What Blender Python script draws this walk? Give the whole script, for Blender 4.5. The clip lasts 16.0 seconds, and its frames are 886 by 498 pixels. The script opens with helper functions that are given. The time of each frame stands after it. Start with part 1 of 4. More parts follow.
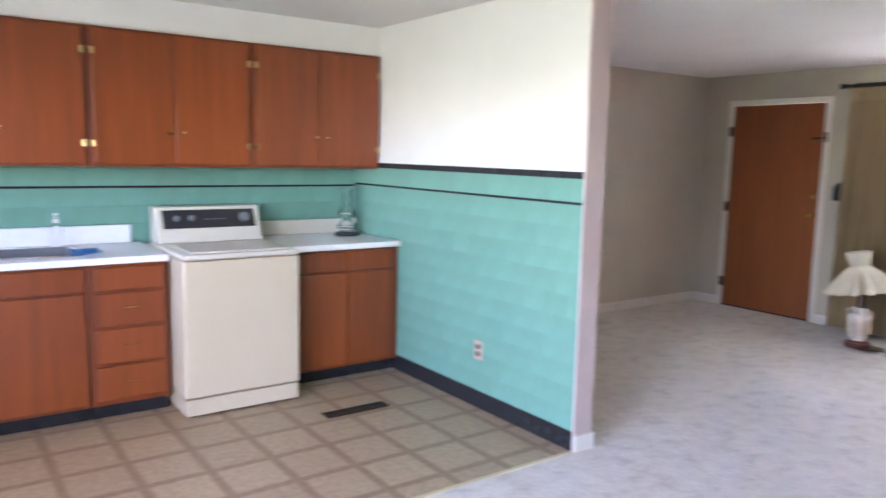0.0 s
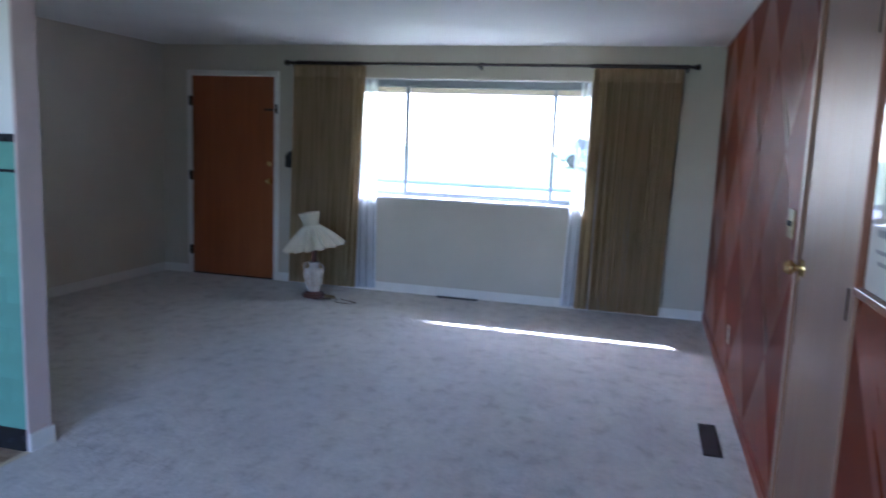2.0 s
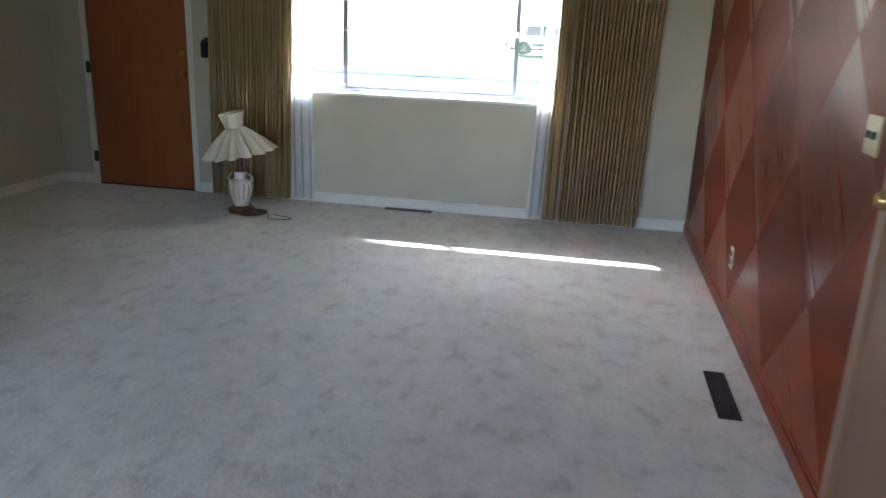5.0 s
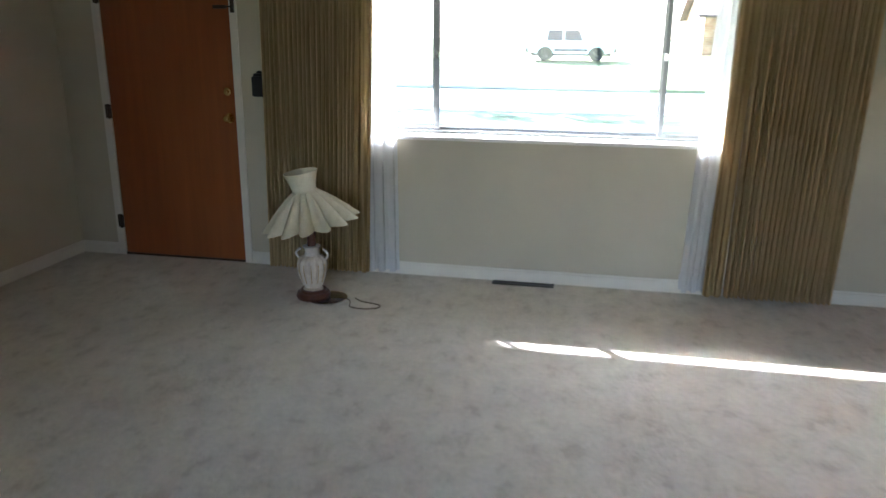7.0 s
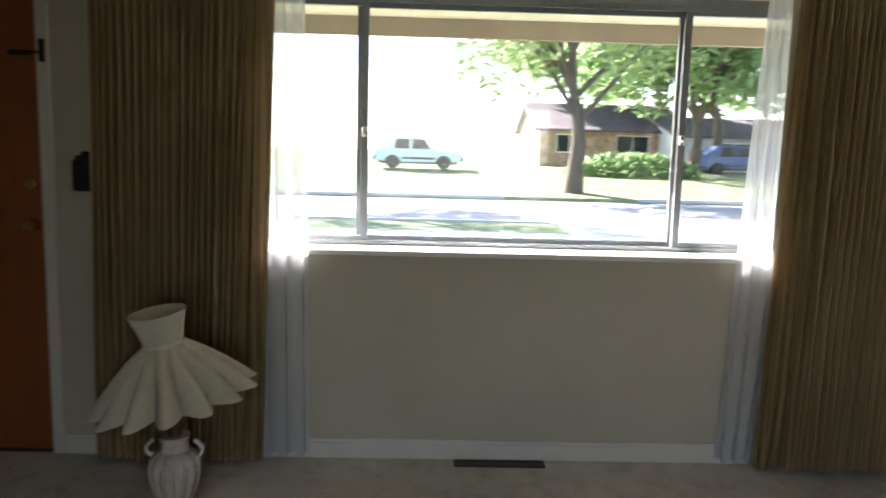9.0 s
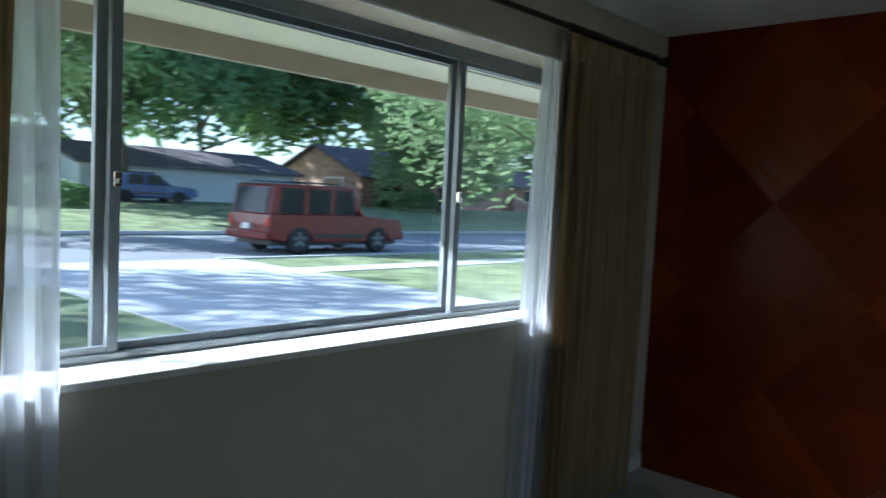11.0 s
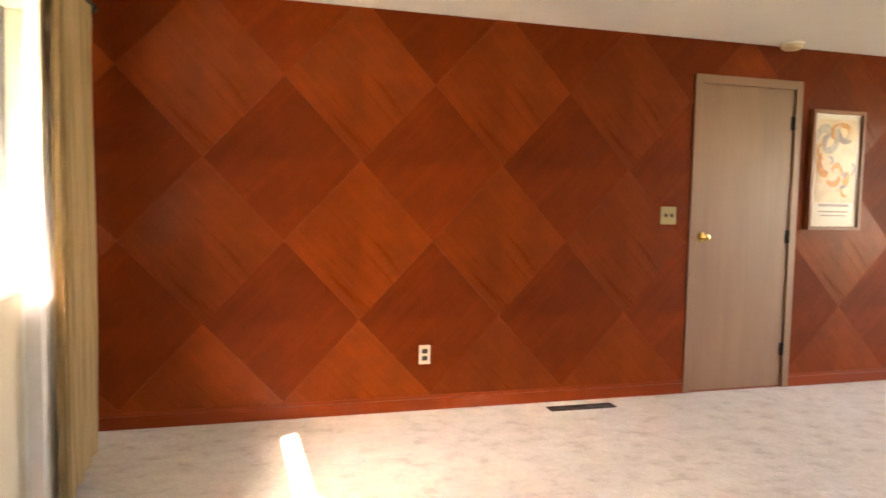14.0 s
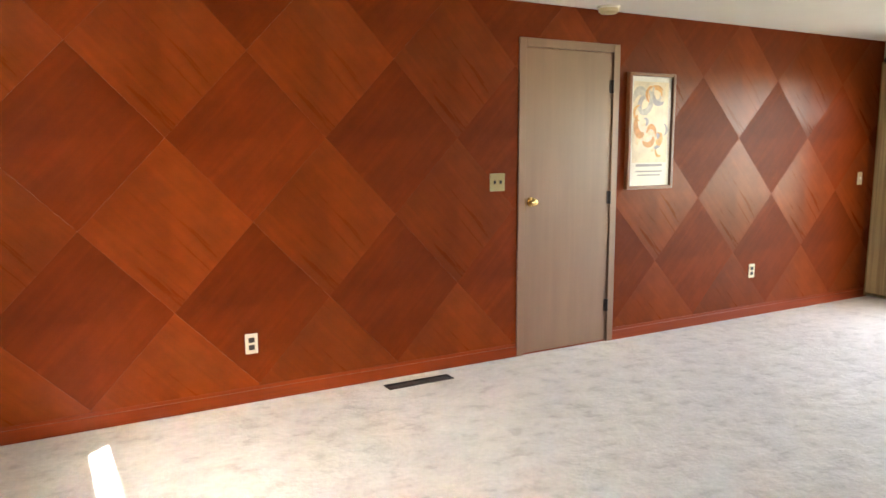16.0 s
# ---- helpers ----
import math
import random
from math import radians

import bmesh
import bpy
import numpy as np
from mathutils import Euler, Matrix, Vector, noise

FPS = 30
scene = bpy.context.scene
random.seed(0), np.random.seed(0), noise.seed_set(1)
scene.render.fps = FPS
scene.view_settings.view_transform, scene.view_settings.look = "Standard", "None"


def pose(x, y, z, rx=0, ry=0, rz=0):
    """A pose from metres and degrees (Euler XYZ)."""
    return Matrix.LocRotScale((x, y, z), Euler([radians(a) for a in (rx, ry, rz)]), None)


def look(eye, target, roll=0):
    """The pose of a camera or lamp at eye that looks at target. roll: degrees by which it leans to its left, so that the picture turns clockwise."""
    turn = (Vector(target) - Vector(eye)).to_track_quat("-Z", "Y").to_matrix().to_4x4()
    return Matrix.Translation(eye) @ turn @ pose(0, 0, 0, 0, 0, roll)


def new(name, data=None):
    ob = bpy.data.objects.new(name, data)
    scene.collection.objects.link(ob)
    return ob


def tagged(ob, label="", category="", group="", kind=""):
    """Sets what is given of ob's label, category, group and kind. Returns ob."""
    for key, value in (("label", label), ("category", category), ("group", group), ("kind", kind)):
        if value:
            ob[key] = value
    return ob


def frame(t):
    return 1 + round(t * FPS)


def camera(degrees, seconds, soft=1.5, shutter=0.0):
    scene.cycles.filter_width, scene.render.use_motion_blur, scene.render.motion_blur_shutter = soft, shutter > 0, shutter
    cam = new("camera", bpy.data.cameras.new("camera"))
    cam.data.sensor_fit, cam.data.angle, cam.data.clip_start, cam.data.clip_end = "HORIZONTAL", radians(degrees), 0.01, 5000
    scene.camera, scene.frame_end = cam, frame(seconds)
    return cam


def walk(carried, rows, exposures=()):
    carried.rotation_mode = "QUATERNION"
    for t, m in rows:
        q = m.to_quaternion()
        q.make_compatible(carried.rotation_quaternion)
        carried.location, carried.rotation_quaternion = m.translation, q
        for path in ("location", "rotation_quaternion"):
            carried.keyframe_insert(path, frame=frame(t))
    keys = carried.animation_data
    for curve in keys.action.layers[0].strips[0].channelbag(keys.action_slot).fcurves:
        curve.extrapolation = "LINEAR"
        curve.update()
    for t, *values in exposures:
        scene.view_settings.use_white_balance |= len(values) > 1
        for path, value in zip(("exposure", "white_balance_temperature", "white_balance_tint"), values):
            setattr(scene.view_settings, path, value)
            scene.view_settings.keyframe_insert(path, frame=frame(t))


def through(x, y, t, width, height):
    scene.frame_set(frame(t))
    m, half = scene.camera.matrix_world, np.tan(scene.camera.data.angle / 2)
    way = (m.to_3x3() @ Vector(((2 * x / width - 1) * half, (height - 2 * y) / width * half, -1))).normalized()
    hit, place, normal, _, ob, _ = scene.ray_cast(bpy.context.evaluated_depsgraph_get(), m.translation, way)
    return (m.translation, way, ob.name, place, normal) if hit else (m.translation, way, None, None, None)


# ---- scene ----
cam = camera(62.1, 16.0, 1.5, 0.5)
PATH = [
    (0, (-0.644, -6.736, 1.482), (-2.257, -5.581, 1.226), 1.3),
    (0.5, (-0.547, -6.699, 1.468), (-1.914, -5.256, 1.24), 1.7),
    (1, (-0.366, -6.696, 1.47), (-1.475, -5.042, 1.284), 2.3),
    (1.5, (-0.374, -6.67, 1.451), (-1.19, -4.855, 1.252), 2.2),
    (2, (-0.579, -6.652, 1.445), (-1.095, -4.741, 1.16), 2.3),
    (2.5, (-0.547, -6.6, 1.404), (-0.899, -4.667, 1.032), 2.2),
    (3, (-0.556, -6.59, 1.399), (-0.819, -4.662, 0.937), 2.4),
    (5.5, (-1.005, -5.537, 1.446), (-1.385, -3.662, 0.863), 1.7),
    (6, (-1.24, -5.253, 1.543), (-1.641, -3.389, 0.941), 0.7),
    (6.5, (-1.501, -4.929, 1.524), (-1.917, -3.06, 0.946), -0.1),
    (7, (-1.844, -4.566, 1.528), (-2.216, -2.68, 0.974), 0.5),
    (7.5, (-2.151, -4.119, 1.506), (-2.48, -2.216, 0.985), 0.7),
    (8, (-2.245, -3.724, 1.41), (-2.567, -1.798, 0.979), 0.2),
    (8.5, (-2.309, -3.394, 1.357), (-2.542, -1.435, 1.028), 0.3),
    (9, (-2.555, -3.109, 1.347), (-2.503, -1.127, 1.084), 1.5),
    (11.5, (-3.87, -1.563, 1.439), (-2.163, -0.529, 1.318), 1.8),
    (12, (-3.956, -1.315, 1.46), (-2.087, -0.613, 1.341), 0.9),
    (12.5, (-4.07, -1.11, 1.459), (-2.106, -0.748, 1.344), 1.3),
    (13, (-4.405, -1.006, 1.48), (-2.411, -1.021, 1.32), 1.3),
    (13.5, (-4.441, -0.762, 1.381), (-2.476, -1.105, 1.241), 2.2),
    (14, (-4.175, -0.715, 1.278), (-2.264, -1.288, 1.135), 1.2),
    (14.5, (-4.119, -0.751, 1.327), (-2.27, -1.487, 1.127), 1.1),
    (15, (-4.03, -0.728, 1.332), (-2.249, -1.61, 1.11), 0.6),
    (15.5, (-3.992, -0.802, 1.363), (-2.244, -1.743, 1.115), 0.2),
    (16, (-3.991, -0.852, 1.433), (-2.264, -1.82, 1.149), -0.2),
]
walk(cam, [(t, look(eye, target, roll)) for t, eye, target, roll in PATH],
     [(0, 5.2, 5600, 33), (1, 4.3, 5250, 27), (2, 3.6, 4600, 24), (3, 3.6, 4700, 22), (5.5, 3.95, 5500, 16), (7, 3.85, 5700, 16), (8.0, 3.65, 5900, 18),
      (9, 2.8, 6200, 19), (10.2, 1.9, 5500, 13), (11.3, 1.5, 4900, 6), (12, 1.5, 4900, 6), (12.5, 1.65, 5200, 9), (13, 2.45, 5700, 14),
      (13.5, 4.05, 6700, 25), (14, 5.15, 8200, 31), (14.5, 5.35, 8500, 38), (15, 5.45, 7900, 36), (15.5, 5.5, 7300, 28), (16, 5.3, 6700, 19)])

# ---- light ----
world = bpy.data.worlds.new("sky")
scene.world = world
world.use_nodes = True
wn = world.node_tree.nodes
sky = wn.new("ShaderNodeTexSky")
sky.sky_type = "NISHITA"
sky.sun_disc = False
sky.sun_elevation = radians(34.1)
sky.sun_rotation = radians(-43)
wn["Background"].inputs["Strength"].default_value = 0.11
world.node_tree.links.new(sky.outputs["Color"], wn["Background"].inputs["Color"])

sun = new("sun", bpy.data.lights.new("sun", "SUN"))
sun.data.energy = 5.0
sun.data.angle = radians(0.5)
sun.data.color = (1.0, 0.95, 0.87)
sun.matrix_world = look((-0.95, 1.02, 0.945), (0, 0, 0))

# ---- plan ----
XW, YB, ZC = -5.42, -7.64, 2.325
XK = -5.45                   # kitchen side wall
YT0, YT1 = -4.098, -3.985     # tiled stub wall between kitchen and living room
XP = -3.145                  # free end of the stub wall
DOOR = (-5.075, -4.145, 2.025)
WIN = (-3.62, -0.62, 0.905, 2.03)
WALL_T = 0.30
WY = 0.185                    # window plane inside the wall
SLIDE = (-3.2, -0.35, 2.05)  # glass door in the back wall
KWIN = (-4.7, -3.7, 1.05, 2.0)
GROUND = -0.07
KITCHEN = Vector((0.055, 0.12, 0.0))


def daylight(name, x0, x1, z0, z1, power, colour, fall=0.0):
    lamp = new(name, bpy.data.lights.new(name, "AREA"))
    lamp.data.shape = "RECTANGLE"
    lamp.data.size, lamp.data.size_y = x1 - x0, z1 - z0
    lamp.data.energy, lamp.data.color = power, colour
    c = ((x0 + x1) / 2, YB - 0.10, (z0 + z1) / 2)
    lamp.matrix_world = look(c, (c[0], c[1] + 2.0, c[2] - fall))


# skylight that falls in through the glass door and the kitchen window
daylight("door_daylight", SLIDE[0], SLIDE[1], 0.75, 1.9, 1.9, (1.0, 0.94, 0.84), 1.5)
daylight("kitchen_daylight", KWIN[0], KWIN[1], KWIN[2], KWIN[3], 0.22, (0.9, 0.96, 1.0))


# ---- material helpers ----
def nodes(name, rough, metal=0.0, spec=0.5):
    m = bpy.data.materials.new(name)
    m.use_nodes = True
    n, l = m.node_tree.nodes, m.node_tree.links
    b = n["Principled BSDF"]
    b.inputs["Roughness"].default_value = rough
    b.inputs["Metallic"].default_value = metal
    b.inputs["Specular IOR Level"].default_value = spec
    return m, n, l, b


def mapped(n, l, stretch=(1, 1, 1), space="Object"):
    co = n.new("ShaderNodeTexCoord")
    mp = n.new("ShaderNodeMapping")
    mp.inputs["Scale"].default_value = stretch
    l.new(co.outputs[space], mp.inputs["Vector"])
    return mp.outputs["Vector"]


def noise_(n, l, vec, scale, detail=6, rough=0.55):
    t = n.new("ShaderNodeTexNoise")
    t.inputs["Scale"].default_value, t.inputs["Detail"].default_value, t.inputs["Roughness"].default_value = scale, detail, rough
    l.new(vec, t.inputs["Vector"])
    return t.outputs["Fac"]


def ramp(n, l, fac, *stops):
    r = n.new("ShaderNodeValToRGB")
    e = r.color_ramp.elements
    while len(e) < len(stops):
        e.new(0.5)
    for k, (p, c) in enumerate(stops):
        e[k].position, e[k].color = p, (*c, 1)
    l.new(fac, r.inputs["Fac"])
    return r.outputs["Color"]


def mixed(n, l, a, b, fac, mode="MIX"):
    m = n.new("ShaderNodeMix")
    m.data_type, m.blend_type = "RGBA", mode
    for sock, v in ((m.inputs["Factor"], fac), (m.inputs["A"], a), (m.inputs["B"], b)):
        if hasattr(v, "is_output"):
            l.new(v, sock)
        else:
            sock.default_value = v if isinstance(v, (int, float)) else (*v, 1)
    return m.outputs["Result"]


def bumped(n, l, b, height, strength, distance=0.01):
    bu = n.new("ShaderNodeBump")
    bu.inputs["Strength"].default_value, bu.inputs["Distance"].default_value = strength, distance
    l.new(height, bu.inputs["Height"])
    l.new(bu.outputs["Normal"], b.inputs["Normal"])


def varied(n, l, colour, amount):
    inf = n.new("ShaderNodeObjectInfo")
    mr = n.new("ShaderNodeMapRange")
    mr.inputs["To Min"].default_value, mr.inputs["To Max"].default_value = 1 - amount, 1 + amount
    l.new(inf.outputs["Random"], mr.inputs["Value"])
    hs = n.new("ShaderNodeHueSaturation")
    l.new(mr.outputs["Result"], hs.inputs["Value"])
    l.new(colour, hs.inputs["Color"])
    return hs.outputs["Color"]


def tint(c, k):
    return [min(1, v * k) for v in c]


def material(name, colour, rough=0.5, metal=0.0, vary=0.15, scale=6.0, bump=0.0, bump_scale=60.0, spec=0.5, random_=0.0, stretch=(1, 1, 1), fine=0.0):
    m, n, l, b = nodes(name, rough, metal, spec)
    vec = mapped(n, l, stretch)
    out = ramp(n, l, noise_(n, l, vec, scale), (0.3, tint(colour, 1 - vary)), (0.7, tint(colour, 1 + vary)))
    if fine:
        out = mixed(n, l, out, ramp(n, l, noise_(n, l, vec, bump_scale), (0.35, (1 - fine,) * 3), (0.65, (1, 1, 1))), 1.0, "MULTIPLY")
    if random_:
        out = varied(n, l, out, random_)
    l.new(out, b.inputs["Base Color"])
    if bump:
        bumped(n, l, b, noise_(n, l, vec, bump_scale, 4), bump)
    return m


def wood(name, colour, rough=0.4, grain=40.0, vary=0.25, random_=0.0, axis=2, wear=0.15, spec=0.5, cloud=0.0):
    """Straight-grained veneer: fine streaks and broad bands along one axis."""
    m, n, l, b = nodes(name, rough, 0.0, spec)
    st = [1.0, 1.0, 1.0]
    st[axis] = 0.05
    fine = noise_(n, l, mapped(n, l, st), grain, 8, 0.65)
    st[axis] = 0.25
    broad = noise_(n, l, mapped(n, l, st), grain * 0.1, 3)
    c = ramp(n, l, fine, (0.3, tint(colour, 1 - vary)), (0.55, colour), (0.75, tint(colour, 1 + vary)))
    c = mixed(n, l, c, ramp(n, l, broad, (0.3, (0.80, 0.76, 0.74)), (0.7, (1.05, 1.05, 1.05))), 1.0, "MULTIPLY")
    if cloud:
        patch = noise_(n, l, mapped(n, l), 4.5, 5, 0.6)
        c = mixed(n, l, c, ramp(n, l, patch, (0.32, (1 - cloud, 1 - cloud, 1 - cloud)), (0.68, (1 + cloud, 1 + cloud, 1 + cloud))), 1.0, "MULTIPLY")
    if random_:
        c = varied(n, l, c, random_)
    l.new(c, b.inputs["Base Color"])
    rr = n.new("ShaderNodeMapRange")
    rr.inputs["To Min"].default_value, rr.inputs["To Max"].default_value = rough - wear / 2, rough + wear
    l.new(fine, rr.inputs["Value"])
    l.new(rr.outputs["Result"], b.inputs["Roughness"])
    bumped(n, l, b, fine, 0.05, 0.004)
    return m


def carpet():
    m, n, l, b = nodes("carpet", 0.95, 0, 0.1)
    vec = mapped(n, l)
    base = ramp(n, l, noise_(n, l, vec, 1.3, 4), (0.3, (0.58, 0.535, 0.465)), (0.7, (0.66, 0.615, 0.54)))
    dents = noise_(n, l, mapped(n, l, (1.0, 0.7, 1)), 9.5, 5, 0.6)
    fluff = noise_(n, l, vec, 38, 4, 0.6)
    tread = ramp(n, l, dents, (0.35, (0.80, 0.785, 0.765)), (0.43, (0.96, 0.955, 0.95)), (0.60, (1.06, 1.06, 1.06)))
    tread = mixed(n, l, tread, ramp(n, l, fluff, (0.32, (0.91, 0.91, 0.91)), (0.65, (1.04, 1.04, 1.04))), 1.0, "MULTIPLY")
    pile = ramp(n, l, noise_(n, l, vec, 260, 3, 0.7), (0.3, (0.76, 0.76, 0.76)), (0.7, (1.12, 1.12, 1.12)))
    c = mixed(n, l, mixed(n, l, base, tread, 1.0, "MULTIPLY"), pile, 1.0, "MULTIPLY")
    l.new(c, b.inputs["Base Color"])
    b.inputs["Sheen Weight"].default_value = 0.25
    b.inputs["Sheen Roughness"].default_value = 0.6
    add = n.new("ShaderNodeMath")
    add.operation = "MULTIPLY_ADD"
    add.inputs[1].default_value = 0.22
    l.new(fluff, add.inputs[0])
    l.new(dents, add.inputs[2])
    bumped(n, l, b, add.outputs["Value"], 0.5, 0.03)
    return m


def vinyl():
    m, n, l, b = nodes("vinyl_floor", 0.42)
    vec = mapped(n, l, (1, 1, 0))
    br = n.new("ShaderNodeTexBrick")
    br.offset, br.squash = 0.0, 1.0
    br.inputs["Scale"].default_value = 1.0
    br.inputs["Brick Width"].default_value = br.inputs["Row Height"].default_value = 0.30
    br.inputs["Mortar Size"].default_value = 0.03
    br.inputs["Mortar Smooth"].default_value = 0.6
    br.inputs["Color1"].default_value = (0.47, 0.355, 0.235, 1)
    br.inputs["Color2"].default_value = (0.425, 0.315, 0.205, 1)
    br.inputs["Mortar"].default_value = (0.315, 0.215, 0.135, 1)
    l.new(vec, br.inputs["Vector"])
    mot = ramp(n, l, noise_(n, l, vec, 28, 6), (0.3, (0.8, 0.78, 0.75)), (0.7, (1.08, 1.06, 1.03)))
    l.new(mixed(n, l, br.outputs["Color"], mot, 1.0, "MULTIPLY"), b.inputs["Base Color"])
    bumped(n, l, b, noise_(n, l, vec, 90), 0.06)
    return m


def glass(name="window_glass", colour=(0.96, 0.98, 0.97)):
    m, n, l, b = nodes(name, 0.0)
    b.inputs["Base Color"].default_value = (*colour, 1)
    b.inputs["Transmission Weight"].default_value = 1.0
    b.inputs["IOR"].default_value = 1.45
    return m


def sheer():
    m, n, l, b = nodes("sheer_voile", 0.9, 0, 0.1)
    b.inputs["Base Color"].default_value = (0.82, 0.83, 0.85, 1)
    tr = n.new("ShaderNodeBsdfTransparent")
    tl = n.new("ShaderNodeBsdfTranslucent")
    tl.inputs["Color"].default_value = (0.85, 0.87, 0.9, 1)
    m1, m2 = n.new("ShaderNodeMixShader"), n.new("ShaderNodeMixShader")
    m1.inputs["Fac"].default_value = 0.55
    l.new(b.outputs["BSDF"], m1.inputs[1])
    l.new(tl.outputs["BSDF"], m1.inputs[2])
    m2.inputs["Fac"].default_value = 0.3
    l.new(m1.outputs["Shader"], m2.inputs[1])
    l.new(tr.outputs["BSDF"], m2.inputs[2])
    l.new(m2.outputs["Shader"], n["Material Output"].inputs["Surface"])
    return m


def cloth(name, colour, dark, through=0.12):
    m, n, l, b = nodes(name, 0.85, 0, 0.2)
    # on the drapes, the darker upright streaks imitate shade between folds
    c = ramp(n, l, noise_(n, l, mapped(n, l, (1, 1, 0.02)), 42, 4), (0.40, dark), (0.54, colour))
    c = mixed(n, l, c, ramp(n, l, noise_(n, l, mapped(n, l), 240, 2), (0.3, (0.85, 0.85, 0.85)), (0.7, (1.05, 1.05, 1.05))), 1.0, "MULTIPLY")
    l.new(c, b.inputs["Base Color"])
    tl = n.new("ShaderNodeBsdfTranslucent")
    l.new(c, tl.inputs["Color"])
    mx = n.new("ShaderNodeMixShader")
    mx.inputs["Fac"].default_value = through
    l.new(b.outputs["BSDF"], mx.inputs[1])
    l.new(tl.outputs["BSDF"], mx.inputs[2])
    l.new(mx.outputs["Shader"], n["Material Output"].inputs["Surface"])
    return m


def leaves(name, a, c):
    m, n, l, b = nodes(name, 0.6, 0, 0.3)
    g = n.new("ShaderNodeNewGeometry")
    col = ramp(n, l, g.outputs["Random Per Island"], (0.0, a), (1.0, c))
    l.new(col, b.inputs["Base Color"])
    tl = n.new("ShaderNodeBsdfTranslucent")
    l.new(col, tl.inputs["Color"])
    mx = n.new("ShaderNodeMixShader")
    mx.inputs["Fac"].default_value = 0.7
    l.new(b.outputs["BSDF"], mx.inputs[1])
    l.new(tl.outputs["BSDF"], mx.inputs[2])
    l.new(mx.outputs["Shader"], n["Material Output"].inputs["Surface"])
    return m


def brickwork(name, a, c, mortar):
    m, n, l, b = nodes(name, 0.9)
    br = n.new("ShaderNodeTexBrick")
    br.inputs["Scale"].default_value = 1.0
    br.inputs["Brick Width"].default_value, br.inputs["Row Height"].default_value = 0.3, 0.12
    br.inputs["Mortar Size"].default_value = 0.012
    br.inputs["Color1"].default_value, br.inputs["Color2"].default_value, br.inputs["Mortar"].default_value = (*a, 1), (*c, 1), (*mortar, 1)
    co = n.new("ShaderNodeTexCoord")
    mp = n.new("ShaderNodeMapping")
    mp.inputs["Rotation"].default_value = (radians(90), 0, 0)
    l.new(co.outputs["Object"], mp.inputs["Vector"])
    l.new(mp.outputs["Vector"], br.inputs["Vector"])
    blot = ramp(n, l, noise_(n, l, co.outputs["Object"], 2.5, 3), (0.35, (0.6, 0.58, 0.55)), (0.65, (1.15, 1.12, 1.1)))
    l.new(mixed(n, l, br.outputs["Color"], blot, 1.0, "MULTIPLY"), b.inputs["Base Color"])
    return m


PAINT = material("wall_paint", (0.50, 0.455, 0.35), 0.6, vary=0.04, scale=2.5, bump=0.06, bump_scale=160)
KPAINT = material("kitchen_paint", (0.78, 0.76, 0.70), 0.6, vary=0.03, scale=2.5, bump=0.06, bump_scale=160)
CEIL = material("ceiling_paint", (0.74, 0.72, 0.67), 0.85, vary=0.03, scale=2, bump=0.35, bump_scale=110)
CARPET = carpet()
VINYL = vinyl()
# one veneer in two tones: sheen that varies with grain, put into colour
PANEL_A = wood("veneer_sheen_light", (0.18, 0.031, 0.0046), 0.27, 22, 0.15, 0.16, wear=0.05, spec=0.12, cloud=0.17)
PANEL_B = wood("veneer_sheen_dark", (0.157, 0.0243, 0.0035), 0.45, 22, 0.16, 0.14, wear=0.05, spec=0.07, cloud=0.17)
BASEW = wood("stained_base", (0.24, 0.036, 0.006), 0.3, 30, 0.2, axis=1, spec=0.2)
DOORW = wood("door_veneer", (0.28, 0.085, 0.022), 0.42, 22, 0.14)
CABW = wood("cabinet_wood", (0.25, 0.058, 0.011), 0.32, 20, 0.22, 0.08)
CABD = wood("cabinet_frame_wood", (0.19, 0.042, 0.010), 0.35, 20, 0.22, 0.05)
TAUPE = wood("taupe_stain", (0.255, 0.142, 0.083), 0.34, 20, 0.08)
FRAMEW = wood("picture_frame_wood", (0.22, 0.075, 0.024), 0.35, 40, 0.2)
LAMPW = wood("dark_turned_wood", (0.09, 0.03, 0.015), 0.35, 40, 0.3)
TRIM = material("white_trim", (0.76, 0.74, 0.69), 0.42, vary=0.04, scale=8, bump=0.03, bump_scale=40)
# pink cast of warm light put into the wall end's colour
POST = material("post_warm_tint", (0.54, 0.44, 0.40), 0.55, vary=0.04, scale=5)
BASEB = material("baseboard_paint", (0.70, 0.67, 0.60), 0.45, vary=0.04, scale=8)
GREEN = material("green_glazed_tile", (0.15, 0.305, 0.235), 0.22, vary=0.10, scale=5, random_=0.035, bump=0.05, bump_scale=20)
GROUT = material("grout", (0.125, 0.255, 0.2), 0.8, vary=0.1)
BLACK = material("black_glazed_tile", (0.016, 0.017, 0.02), 0.25, vary=0.3, scale=20)
WHITE = material("white_laminate", (0.78, 0.77, 0.75), 0.3, vary=0.03, scale=20)
CREAM = material("cream_enamel", (0.56, 0.46, 0.32), 0.3, vary=0.02, scale=4)
CREAMTOP = material("pale_enamel", (0.60, 0.55, 0.45), 0.28, vary=0.02, scale=4)
SUN_BLOCK = material("sun_block_cloth", (0.6, 0.54, 0.42), 0.9, vary=0.04)
# copy of the drape cloth, more translucent so it looks lit from behind
DRAPE_BACKLIT = cloth("gold_drape_backlit", (0.56, 0.42, 0.22), (0.40, 0.285, 0.145), 0.35)
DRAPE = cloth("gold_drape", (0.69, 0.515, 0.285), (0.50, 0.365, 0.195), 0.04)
SHEER = sheer()
METAL = material("brushed_aluminium", (0.22, 0.235, 0.25), 0.42, metal=0.6, vary=0.08, scale=30)
CHROME = material("chrome", (0.75, 0.76, 0.78), 0.12, metal=1.0, vary=0.03)
